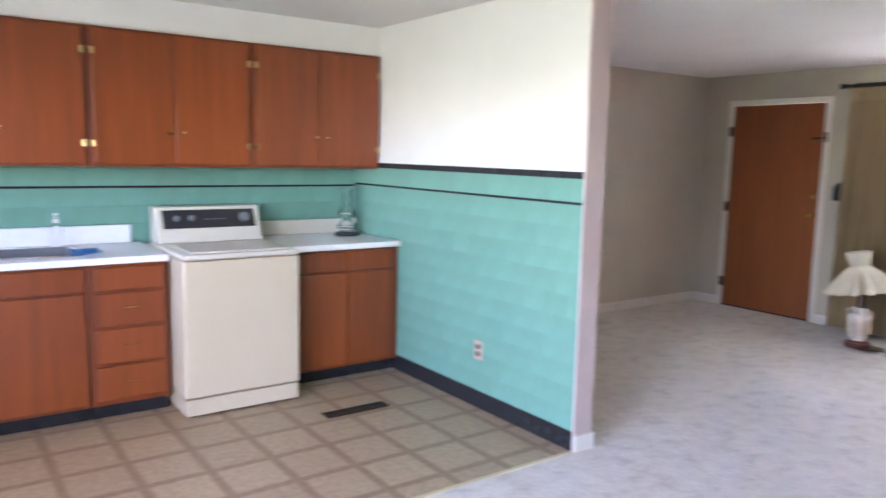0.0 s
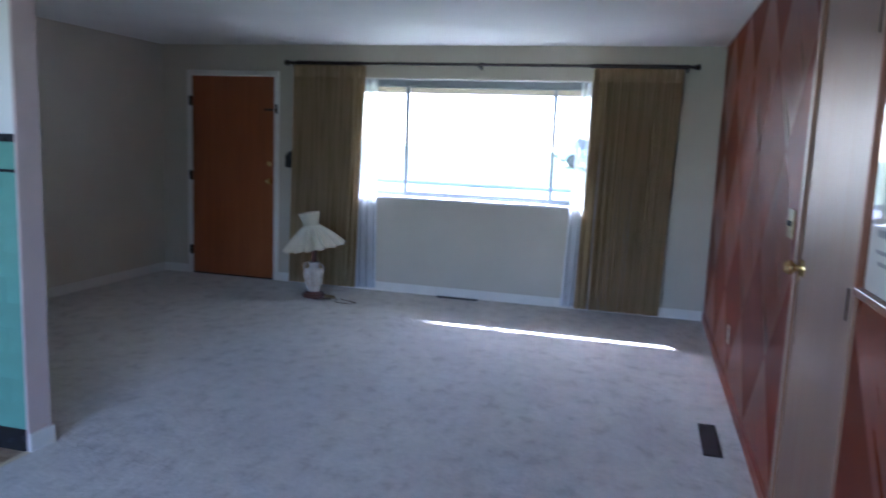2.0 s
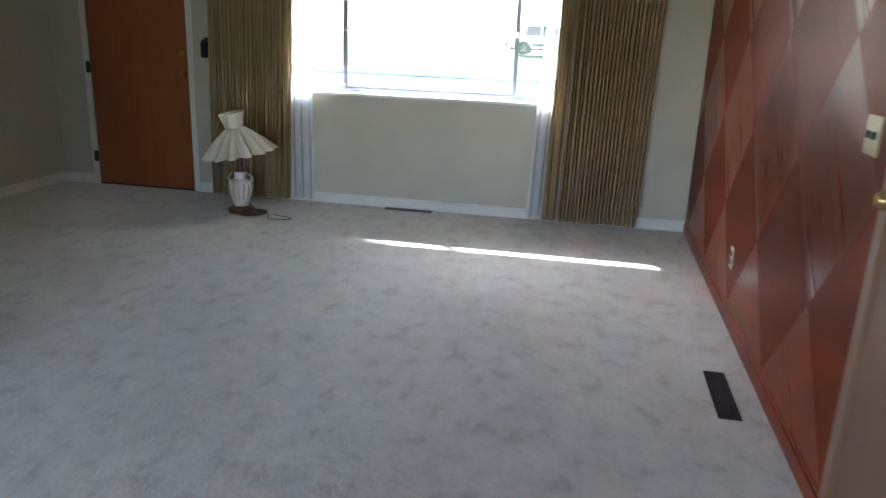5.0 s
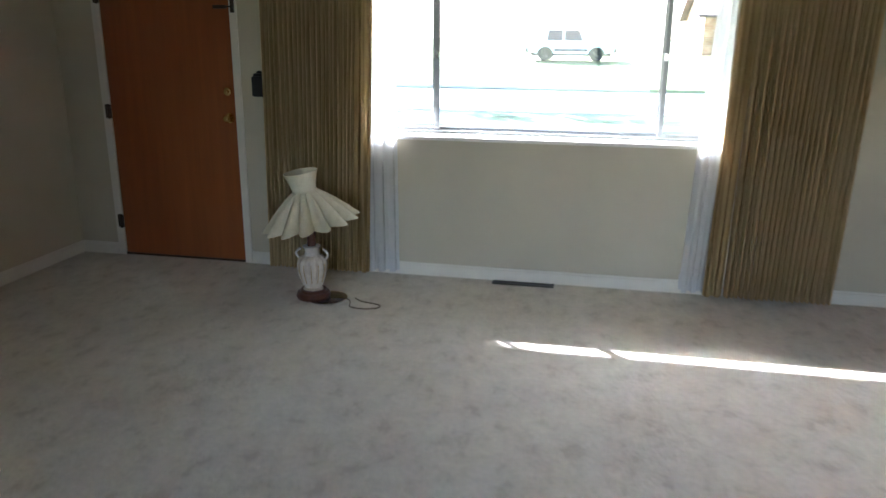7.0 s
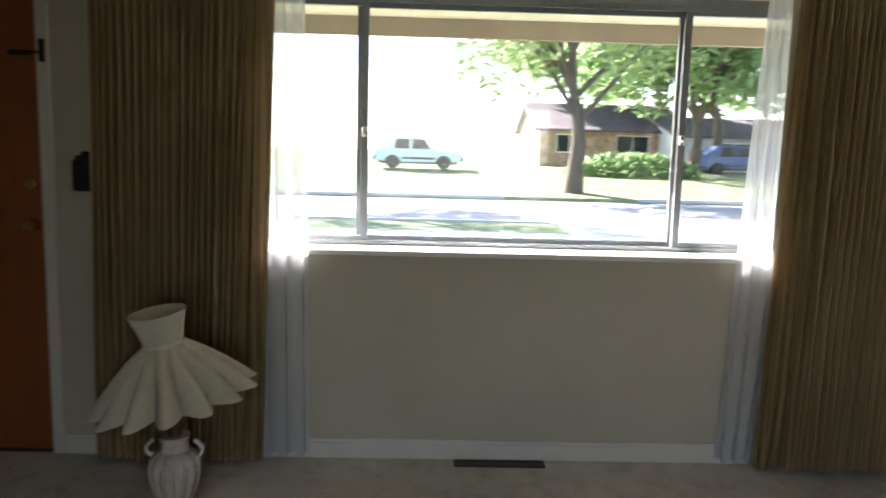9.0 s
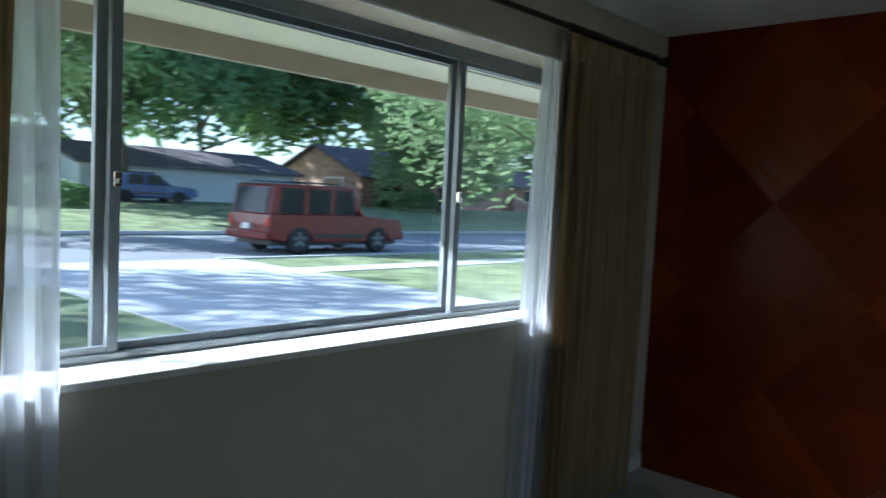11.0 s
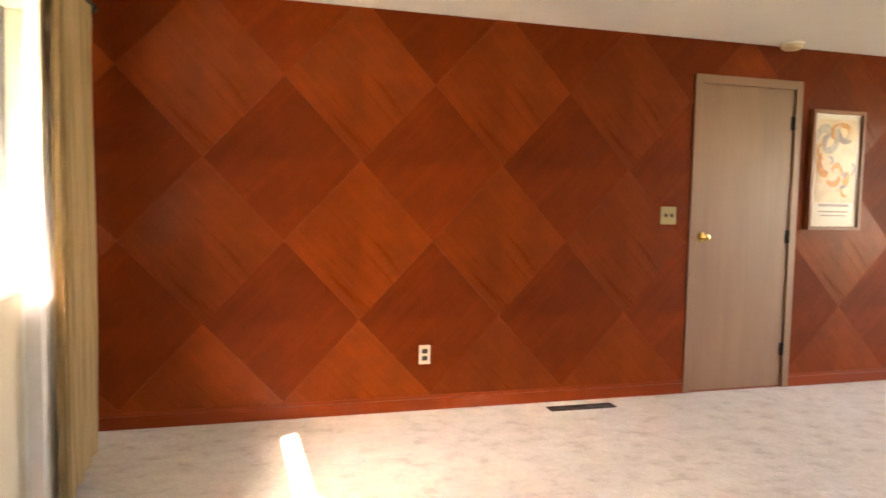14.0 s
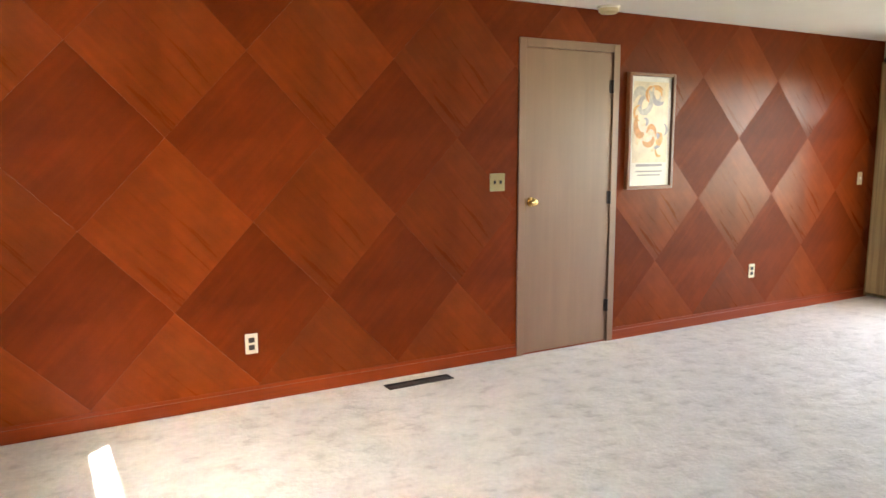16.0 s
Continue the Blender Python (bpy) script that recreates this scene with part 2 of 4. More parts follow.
BRASS = material("polished_brass", (0.75, 0.55, 0.24), 0.2, metal=1.0, vary=0.06)
BRONZE = material("dark_bronze", (0.045, 0.035, 0.03), 0.4, metal=0.6, vary=0.2, scale=30)
DARK = material("black_plastic", (0.018, 0.018, 0.02), 0.4, vary=0.2)
VENT = material("brown_steel", (0.028, 0.022, 0.018), 0.45, metal=0.3, vary=0.2)
BRASSY = material("dull_brass_plate", (0.28, 0.22, 0.10), 0.35, metal=0.3, vary=0.08)
PLATEGREY = material("aged_white_plastic", (0.56, 0.52, 0.43), 0.4, vary=0.04)
PINKPLAST = material("pinkish_plastic", (0.44, 0.27, 0.2), 0.35, vary=0.04)
IVORY = material("ivory_plastic", (0.62, 0.52, 0.33), 0.35, vary=0.04)
WPLAST = material("white_plastic", (0.78, 0.75, 0.68), 0.35, vary=0.03)
SHADE = cloth("ivory_shade_paper", (0.76, 0.70, 0.54), (0.73, 0.67, 0.51), 0.2)
CERAMIC = material("white_porcelain", (0.62, 0.56, 0.48), 0.2, vary=0.12, scale=25)
GILT = material("worn_gilt", (0.42, 0.30, 0.16), 0.35, metal=0.5, vary=0.25, scale=30)
CORD = material("brown_cord", (0.10, 0.07, 0.05), 0.5, vary=0.1)
PAPER = material("print_paper", (0.80, 0.68, 0.48), 0.6, vary=0.14, scale=10)
PAPER_W = material("mat_board", (0.82, 0.78, 0.68), 0.7, vary=0.02)
INKS = [material("print_ink", c, 0.7, vary=0.2, scale=30) for c in ((0.75, 0.42, 0.16), (0.55, 0.50, 0.42), (0.66, 0.33, 0.13), (0.42, 0.38, 0.36), (0.78, 0.60, 0.36))]
GLASS = glass()
PICGLASS = glass("low_glare_glass", (1, 1, 1))
PICGLASS.node_tree.nodes["Principled BSDF"].inputs["IOR"].default_value = 1.12
JARGLASS = glass("jar_glass", (1.0, 1.0, 1.0))
JARGLASS.node_tree.nodes["Principled BSDF"].inputs["IOR"].default_value = 1.3
BLUEG = material("blue_plastic", (0.04, 0.16, 0.42), 0.3, vary=0.1)
GRASS = material("grass", (0.25, 0.285, 0.15), 0.95, vary=0.45, scale=1.3, bump=0.8, bump_scale=25, fine=0.4, spec=0.1)
CONC = material("concrete", (0.47, 0.46, 0.445), 0.9, vary=0.12, scale=0.8, bump=0.15, bump_scale=40, fine=0.12)
ASPH = material("asphalt", (0.24, 0.24, 0.245), 0.9, vary=0.15, scale=0.7, bump=0.2, bump_scale=60, fine=0.2)
SOFFIT = material("soffit_paint", (0.66, 0.63, 0.57), 0.7, vary=0.04)
FASCIA = material("fascia_paint", (0.30, 0.25, 0.20), 0.6, vary=0.08)
BRICK = brickwork("pale_brick", (0.42, 0.24, 0.16), (0.52, 0.36, 0.25), (0.45, 0.40, 0.35))
BRICK_R = brickwork("red_brick", (0.34, 0.14, 0.09), (0.42, 0.2, 0.13), (0.4, 0.36, 0.32))
SHINGLE = material("shingles", (0.16, 0.13, 0.135), 0.9, vary=0.25, scale=1.5, bump=0.4, bump_scale=12, fine=0.3)
SIDING = material("pale_siding", (0.55, 0.56, 0.56), 0.7, vary=0.05)
BARK = material("bark", (0.11, 0.085, 0.065), 0.95, vary=0.3, scale=8, stretch=(1, 1, 0.2), bump=0.8, bump_scale=14)
LEAF_A = leaves("leaf_light", (0.20, 0.30, 0.12), (0.46, 0.55, 0.29))
LEAF_B = leaves("leaf_dark", (0.15, 0.25, 0.10), (0.34, 0.46, 0.22))
RED = material("red_car_paint", (0.13, 0.007, 0.012), 0.22, vary=0.05)
BLUE = material("blue_car_paint", (0.03, 0.07, 0.2), 0.25, vary=0.05)
TEAL = material("teal_car_paint", (0.5, 0.64, 0.66), 0.25, vary=0.05)
DARKP = material("charcoal_car_paint", (0.03, 0.035, 0.045), 0.25, vary=0.05)
TYRE = material("tyre_rubber", (0.02, 0.02, 0.02), 0.8, vary=0.2)
CARGLASS = material("tinted_glass", (0.02, 0.025, 0.03), 0.1, vary=0.1, spec=0.15)
LAMPRED = material("red_lens", (0.4, 0.02, 0.02), 0.2, vary=0.05)


# ---- mesh helpers ----
def box(bm, x0, y0, z0, x1, y1, z1, bevel=0.0, seg=2):
    r = bmesh.ops.create_cube(bm, size=1.0, matrix=Matrix.Translation(((x0 + x1) / 2, (y0 + y1) / 2, (z0 + z1) / 2)) @ Matrix.Diagonal((abs(x1 - x0), abs(y1 - y0), abs(z1 - z0), 1)))
    if bevel:
        es = {e for v in r["verts"] for e in v.link_edges}
        bmesh.ops.bevel(bm, geom=list(es), offset=bevel, segments=seg, affect="EDGES", profile=0.5)


def boxes(*bs, bevel=0.0):
    bm = bmesh.new()
    for b in bs:
        box(bm, *b, bevel)
    return bm


def lathe(profile, seg=32, bm=None, at=(0, 0, 0), wave=None, m=None):
    """A body turned about z from (radius, height) pairs; wave(angle, k) scales the radius."""
    bm = bm or bmesh.new()
    m = m or Matrix.Translation(at)
    rings = []
    for k, (r, z) in enumerate(profile):
        rings.append([bm.verts.new(m @ Vector((r * (wave(a, k) if wave else 1) * math.cos(a), r * (wave(a, k) if wave else 1) * math.sin(a), z))) for a in (2 * math.pi * i / seg for i in range(seg))])
    for p, q in zip(rings, rings[1:]):
        for i in range(seg):
            bm.faces.new((p[i], p[(i + 1) % seg], q[(i + 1) % seg], q[i]))
    for ring, flip in ((rings[0], True), (rings[-1], False)):
        if profile[0 if flip else -1][0] > 1e-4:
            bm.faces.new(ring[::-1] if flip else ring)
    return bm


def rod(a, b, r, seg=12, bm=None, r2=None):
    bm = bm or bmesh.new()
    a, b = Vector(a), Vector(b)
    q = (b - a).to_track_quat("Z", "Y").to_matrix().to_4x4()
    return lathe([(r, 0), (r if r2 is None else r2, (b - a).length)], seg, bm, m=Matrix.Translation(a) @ q)


def tube(points, r, seg=8):
    """A bent tube through a few points."""
    bm = bmesh.new()
    pts = [Vector(p) for p in points]
    rings = []
    for k, p in enumerate(pts):
        d = (pts[min(k + 1, len(pts) - 1)] - pts[max(k - 1, 0)]).normalized()
        q = d.to_track_quat("Z", "Y").to_matrix()
        rings.append([bm.verts.new(p + q @ Vector((r * math.cos(a), r * math.sin(a), 0))) for a in (2 * math.pi * i / seg for i in range(seg))])
    for p, q in zip(rings, rings[1:]):
        for i in range(seg):
            bm.faces.new((p[i], p[(i + 1) % seg], q[(i + 1) % seg], q[i]))
    bm.faces.new(rings[0][::-1])
    bm.faces.new(rings[-1])
    return bm


def prism(poly, axis, c0, c1, bm=None, bevel=0.0):
    """A flat outline (pairs in the two other axes, in order) drawn out along an axis."""
    bm = bm or bmesh.new()

    def p3(p, c):
        return {"x": (c, p[0], p[1]), "y": (p[0], c, p[1]), "z": (p[0], p[1], c)}[axis]
    lo = [bm.verts.new(p3(p, c0)) for p in poly]
    hi = [bm.verts.new(p3(p, c1)) for p in poly]
    fs = [bm.faces.new(lo[::-1]), bm.faces.new(hi)]
    for i in range(len(poly)):
        j = (i + 1) % len(poly)
        fs.append(bm.faces.new((lo[i], lo[j], hi[j], hi[i])))
    bmesh.ops.recalc_face_normals(bm, faces=fs)
    if bevel:
        bmesh.ops.bevel(bm, geom=list({e for f in fs for e in f.edges}), offset=bevel, segments=2, affect="EDGES", profile=0.5)
    return bm


def finish(name, bm, mat, smooth=False):
    me = bpy.data.meshes.new(name)
    bm.normal_update()
    bm.to_mesh(me)
    bm.free()
    me.materials.append(mat)
    if smooth:
        for p in me.polygons:
            p.use_smooth = True
        me.set_sharp_from_angle(angle=radians(40))
    return me


def thing(name, label, category, bm=None, mat=None, kind="", group="", at=(0, 0, 0), smooth=False):
    ob = new(name, finish(name, bm, mat, smooth) if bm else None)
    ob.location = at
    return tagged(ob, label, category, group, kind)


def part(name, bm, mat, parent, label="", smooth=False):
    ob = new(name, finish(name, bm, mat, smooth))
    ob.parent = parent
    return tagged(ob, label)


def structure(name, label, category, mat, *bs):
    return thing(name, label, category, boxes(*bs), mat, "structure")


# ---- shell ----
structure("floor", "worn beige cut-pile carpet with tread marks", "carpet", CARPET,
          (XP, YB, -0.08, 0, 0, 0), (XW - 0.1, YT1 - 0.005, -0.08, XP, 0, 0))
structure("floor_kitchen", "tan vinyl kitchen floor with a square pattern", "floor", VINYL, (XK, YB, -0.08, XP, YT1 - 0.005, -0.003))
structure("ceiling", "off-white lightly textured ceiling", "ceiling", CEIL, (XK - 0.2, YB, ZC, 0.0, 0, ZC + 0.1))
d0, d1, dz = DOOR
w0, w1, wz0, wz1 = WIN
structure("wall_front", "cream painted front wall with a wide window", "wall", PAINT,
          (XK - 0.2, 0, -0.1, d0, WALL_T, ZC + 0.1), (d0, 0, dz, d1, WALL_T, ZC + 0.1), (d1, 0, -0.1, w0, WALL_T, ZC + 0.1),
          (w0, 0, -0.1, w1, WALL_T, wz0), (w0, 0, wz1, w1, WALL_T, ZC + 0.1), (w1, 0, -0.1, 0.12, WALL_T, ZC + 0.1))
# added to stop light leaking in under the door
structure("threshold", "dark door threshold added to close a light gap", "threshold", BRONZE, (d0, 0.0, -0.1, d1, WALL_T, 0.016))
structure("wall_west", "cream painted side wall of the living room", "wall", PAINT, (XK - 0.2, YT1, -0.1, XW, 0, ZC))
structure("wall_kitchen", "pale painted kitchen side wall", "wall", KPAINT, (XK - 0.2, YB, -0.1, XK, YT1, ZC))
structure("wall_stub", "white painted partition between kitchen and living room", "wall", KPAINT, (XK, YT0, -0.003, XP - 0.012, YT1, ZC))
structure("wall_east", "dark backing of the panelled wall", "wall", BASEW, (0.003, YB - 0.15, -0.1, 0.12, 0, ZC + 0.1))
s0, s1, sz = SLIDE
k0, k1, kz0, kz1 = KWIN
structure("wall_back", "cream painted back wall with a glass door", "wall", PAINT,
          (XK - 0.2, YB - 0.15, -0.1, k0, YB, ZC + 0.1), (k0, YB - 0.15, -0.1, k1, YB, kz0), (k0, YB - 0.15, kz1, k1, YB, ZC + 0.1),
          (k1, YB - 0.15, -0.1, s0, YB, ZC + 0.1), (s0, YB - 0.15, sz, s1, YB, ZC + 0.1), (s1, YB - 0.15, -0.1, 0.003, YB, ZC + 0.1))
structure("soffit", "pale painted soffit above the wall cabinets", "soffit", KPAINT, (XK, YB, 2.136, -5.14, YT0, ZC))
structure("corner_post", "white painted end of the partition, tinted pink for warm light", "trim", POST, (XP - 0.012, YT0 - 0.012, 0.0, XP, YT1 + 0.004, ZC))


def baseboard(label, mat, x0, y0, x1, y1, h=0.085, t=0.014):
    """A moulded skirting along a wall; t is turned to the room's side."""
    bm = boxes((x0, y0, 0.0, x1, y1, h - 0.015), bevel=0.003)
    ix, iy = (0.005, 0) if abs(x1 - x0) < abs(y1 - y0) else (0, 0.005)
    box(bm, x0 + ix, y0 + iy, h - 0.016, x1, y1, h, 0.002)
    return thing("baseboard", label, "baseboard", bm, mat, "structure")


for x0, x1 in ((XW + 0.014, d0 - 0.052), (d1 + 0.052, -0.014)):
    baseboard("white painted wooden baseboard", BASEB, x0, -0.014, x1, 0.0)
bm = boxes((XW, YT1 + 0.014, 0, XW + 0.014, 0, 0.07), (XW, YT1 + 0.014, 0.07, XW + 0.009, 0, 0.085), bevel=0.002)
thing("baseboard", "white painted wooden baseboard", "baseboard", bm, BASEB, "structure")
bm = boxes((XW, YT1 + 0.004, 0, XP - 0.02, YT1 + 0.016, 0.085), bevel=0.002)
thing("baseboard", "white painted wooden baseboard", "baseboard", bm, BASEB, "structure")
bm = boxes((XP, YT0 - 0.012, 0, XP + 0.013, YT1 + 0.016, 0.085), bevel=0.003)
thing("baseboard", "short white baseboard round the wall end", "baseboard", bm, BASEB, "structure")
for y0, y1 in ((-3.65, -0.015), (YB, -4.496)):
    bm = boxes((-0.016, y0, 0, 0.003, y1, 0.07), (-0.011, y0, 0.07, 0.003, y1, 0.09), bevel=0.002)
    thing("baseboard", "red-brown stained wooden baseboard", "baseboard", bm, BASEW, "structure")
structure("carpet_edge", "thin worn strip between carpet and vinyl", "trim", IVORY, (XP - 0.02, YB, -0.003, XP + 0.004, YT0 - 0.012, 0.004))

# ---- front door ----
door = thing("door_1", "orange-brown varnished slab front door, closed", "door", boxes((d0 + 0.004, 0.004, 0.012, d1 - 0.004, 0.048, dz - 0.004), bevel=0.002), DOORW, "structure")
cas = thing("door_frame", "white painted door casing", "door frame", boxes((d0 - 0.05, -0.014, 0, d0, 0.003, dz + 0.05), (d1, -0.014, 0, d1 + 0.05, 0.003, dz + 0.05), (d0, -0.014, dz, d1, 0.003, dz + 0.05), bevel=0.003), BASEB, "structure")
for z in (1.77, 1.02, 0.25):
    h = part("hinge", rod((d0 - 0.004, -0.018, z - 0.05), (d0 - 0.004, -0.018, z + 0.05), 0.009, bm=boxes((d0 - 0.03, -0.016, z - 0.045, d0 + 0.012, -0.008, z + 0.045))), BRONZE, door, "dark steel hinge")


def knob(parent, centre, way, r=0.028, reach=0.06):
    turn = Vector(way).to_track_quat("Z", "Y").to_matrix().to_4x4()
    m = Matrix.Translation(centre) @ turn
    k = part("knob", lathe([(0, reach + 0.004), (r * 0.6, reach + 0.002), (r, reach - r * 0.5), (r * 0.95, reach - r), (0.012, reach - r * 1.4), (0.011, 0.006), (r * 1.15, 0.006), (r * 1.2, 0.0), (0, 0)][::-1], 24, m=m), BRASS, parent, "polished brass knob", True)
    return k


knob(door, (-4.197, 0.004, 0.997), (0, -1, 0))
part("deadbolt", lathe([(0, 0), (0.028, 0), (0.026, 0.012), (0.012, 0.014), (0.01, 0.028), (0, 0.03)], 20, m=Matrix.Translation((-4.197, 0.004, 1.17)) @ pose(0, 0, 0, 90)), BRASS, door, "brass deadbolt turn", True)
part("chain_guard", boxes((-4.26, -0.008, 1.69, -4.165, 0.004, 1.712), (-4.13, -0.026, 1.665, -4.105, -0.013, 1.755), (-4.17, -0.02, 1.698, -4.115, -0.012, 1.708), bevel=0.003), BRONZE, door, "dark bronze chain guard")

mail = thing("door_chime", "black wall box with a small knob on top", "wall box", at=(0.026, 0, 0.01))
part("body", boxes((-4.03, -0.055, 1.135, -3.935, 0.0, 1.265), bevel=0.012), DARK, mail)
part("top", boxes((-4.018, -0.045, 1.264, -3.947, 0.0, 1.282), bevel=0.006), DARK, mail)
part("finial", lathe([(0.012, 0), (0.02, 0.006), (0.016, 0.016), (0, 0.02)], 14, at=(-3.982, -0.025, 1.281)), DARK, mail, "", True)

# ---- window ----
win = thing("window_1", "wide aluminium sliding window with three panes", "window", kind="structure")
part("window_sill", boxes((w0, -0.014, 0.900, w1, WY - 0.02, 0.923), bevel=0.005), TRIM, win, "white painted wooden sill")
# outer frame with two tracks
part("bottom_track", boxes((w0, WY - 0.02, 0.905, w1, WY + 0.075, 0.928), (w0, WY - 0.02, 0.928, w1, WY - 0.012, 0.945), (w0, WY + 0.018, 0.928, w1, WY + 0.026, 0.942), (w0, WY + 0.062, 0.928, w1, WY + 0.075, 0.948), bevel=0.0015), METAL, win)
part("top_track", boxes((w0, WY - 0.02, 1.995, w1, WY + 0.075, 2.03), (w0, WY - 0.02, 1.975, w1, WY - 0.012, 1.995), (w0, WY + 0.062, 1.97, w1, WY + 0.075, 1.995), bevel=0.0015), METAL, win)
for x in (w0, w1 - 0.03):
    part("side_frame", boxes((x, WY - 0.02, 0.928, x + 0.03, WY + 0.075, 1.995), bevel=0.0015), METAL, win)


def sash(x0, x1, y, latch):
    """A glazed frame of slim aluminium bars, with its glass and latch."""
    w, z0, z1 = 0.031, 0.932, 1.992
    fr = part("sash", boxes((x0, y, z0, x0 + w, y + 0.026, z1), (x1 - w, y, z0, x1, y + 0.026, z1), (x0 + w, y, z0, x1 - w, y + 0.026, z0 + w), (x0 + w, y, z1 - w, x1 - w, y + 0.026, z1), bevel=0.002), METAL, win)
    g = part("pane", boxes((x0 + w - 0.004, y + 0.010, z0 + w - 0.004, x1 - w + 0.004, y + 0.014, z1 - w + 0.004)), GLASS, fr)
    g.visible_shadow = False
    if latch is not None:
        part("latch", boxes((latch - 0.011, y - 0.014, 1.40, latch + 0.011, y, 1.445), (latch - 0.004, y - 0.022, 1.41, latch + 0.004, y - 0.013, 1.425), bevel=0.003), CHROME, fr, "small bright latch")
    return fr


sash(-2.866, -1.412, WY + 0.036, None)
sash(w0 + 0.028, -2.812, WY - 0.008, -2.825)
sash(-1.434, w1 - 0.028, WY - 0.008, -1.421)


# ---- curtains ----
def folds(x0, x1, y, z0, z1, waves, depth, seed, spread=0.0, steps=12, shift=0.0, thick=0.0, pinch=0.5, crisp=False):
    """A hanging cloth with uneven vertical folds; spread widens the hem, shift moves it sideways."""
    rnd = random.Random(seed)
    n = waves * 8
    amp = [depth * (rnd.uniform(0.85, 1.05) if crisp else rnd.uniform(0.6, 1.1)) for _ in range(waves + 2)]
    gap = [rnd.uniform(0.88, 1.12) if crisp else rnd.uniform(0.75, 1.25) for _ in range(waves)]
    tot = sum(gap)
    xs, ph, acc = [], [], 0.0
    for k in range(waves):
        for i in range(8):
            xs.append((acc + gap[k] * i / 8) / tot)
            ph.append(k + i / 8)
        acc += gap[k]
    xs.append(1.0)
    ph.append(waves)
    lean = [rnd.uniform(-0.006, 0.006) for _ in range(waves + 2)]
    bm = bmesh.new()
    grid = []
    for j in range(steps + 1):
        s = j / steps
        z = z1 + (z0 - z1) * s
        row = []
        for u, p in zip(xs, ph):
            k = int(p)
            f = p - k
            a = amp[k] * (1 - f) + amp[k + 1] * f
            open_ = pinch + (1 - pinch) * min(1, s * 2.2)
            c = math.cos(2 * math.pi * p)
            prof = 1 - 2 * abs(math.sin(math.pi * p)) ** 0.75 if crisp else math.copysign(abs(c) ** 0.7, c)
            ww = (x1 - x0) * (1 + spread * s)
            cx = (x0 + x1) / 2 + shift * s
            x = cx + (u - 0.5) * ww + (lean[k] * (1 - f) + lean[k + 1] * f) * math.sin(s * 3.0) + (0.0 if crisp else 0.35) * a * math.sin(4 * math.pi * p) * open_
            row.append(bm.verts.new((x, y + a * prof * open_ + 0.006 * math.sin(5 * s + k), z)))
        grid.append(row)
    for r0, r1 in zip(grid, grid[1:]):
        for i in range(len(r0) - 1):
            bm.faces.new((r0[i], r0[i + 1], r1[i + 1], r1[i]))
    if thick:
        bmesh.ops.solidify(bm, geom=bm.faces[:], thickness=thick)
    return bm


def drape(x0, x1, seed, label, y=-0.108, z1=2.115, shift=0.0, spread=0.0, waves=21, mat=None, edge=0):
    """A drape backed by an added sun-blocking sheet; edge +1 or -1 leaves a flatter leading panel on that side."""
    c = thing("curtain", label, "curtain", group="gold drapes")
    a, b = (x0 + 0.1 if edge < 0 else x0), (x1 - 0.1 if edge > 0 else x1)
    part("cloth", folds(a, b, y, 0.03, z1, waves, 0.033, seed, spread=spread, shift=shift, thick=0.003, pinch=0.75, crisp=True), mat or DRAPE, c, "", True)
    if edge:
        e0, e1 = (b - 0.012, x1) if edge > 0 else (x0, a + 0.012)
        # backlit look comes from the more translucent copy of the cloth
        part("leading_panel", folds(e0, e1, y - 0.012, 0.03, z1, 2, 0.016, seed + 9, shift=shift * 1.3, thick=0.003, pinch=0.9), DRAPE_BACKLIT, c, "flatter gold leading edge made to look backlit", True)
    part("heading", folds(x0 + 0.004, x1 - 0.004, y, z1 - 0.1, z1 + 0.012, waves, 0.02, seed + 5, steps=2, thick=0.005), mat or DRAPE, c, "stiff pleated heading", True)
    # flat sheet added only to keep sun from showing through the folds
    part("lining", boxes((x0 + 0.02 + min(shift, 0), y + 0.042, 0.06, x1 - 0.02 + min(shift, 0), y + 0.044, z1 - 0.02)), mat or SUN_BLOCK, c, "plain cream sheet added to block sun behind the drape")
    return c


drape(-3.89, -3.155, 3, "closed-back gold drape with painted fold shade hanging beside the front door", shift=-0.05, spread=-0.08, edge=1)
drape(-1.07, -0.335, 8, "gold drape with painted fold shade hanging beside the panelled wall", shift=-0.035, spread=-0.05, edge=-1)
for x0, x1, sh, sp, seed in ((-3.55, -3.055, 0.0, 0.08, 21), (-1.17, -0.66, -0.05, 0.10, 22)):
    c = thing("sheer_curtain", "white translucent sheer curtain with a deep hem", "sheer curtain", group="sheers")
    part("voile", folds(x0, x1, -0.055, 0.03, 2.01, 9, 0.034, seed, spread=sp, shift=sh), SHEER, c, "", True)
    part("hem", folds(x0 + sh - (x1 - x0) * sp / 2, x1 + sh + (x1 - x0) * sp / 2, -0.053, 0.03, 0.13, 9, 0.034, seed, steps=2, pinch=1.0), SHEER, c, "doubled hem", True)

cr = thing("curtain_rod", "dark bronze curtain rod with turned finials", "curtain rod")
part("pole", rod((-3.93, -0.11, 2.145), (-0.26, -0.11, 2.145), 0.013), BRONZE, cr, "", True)
part("outer_sleeve", rod((-3.86, -0.11, 2.145), (-3.2, -0.11, 2.145), 0.018), BRONZE, cr, "", True)
part("outer_sleeve", rod((-1.1, -0.11, 2.145), (-0.33, -0.11, 2.145), 0.018), BRONZE, cr, "", True)
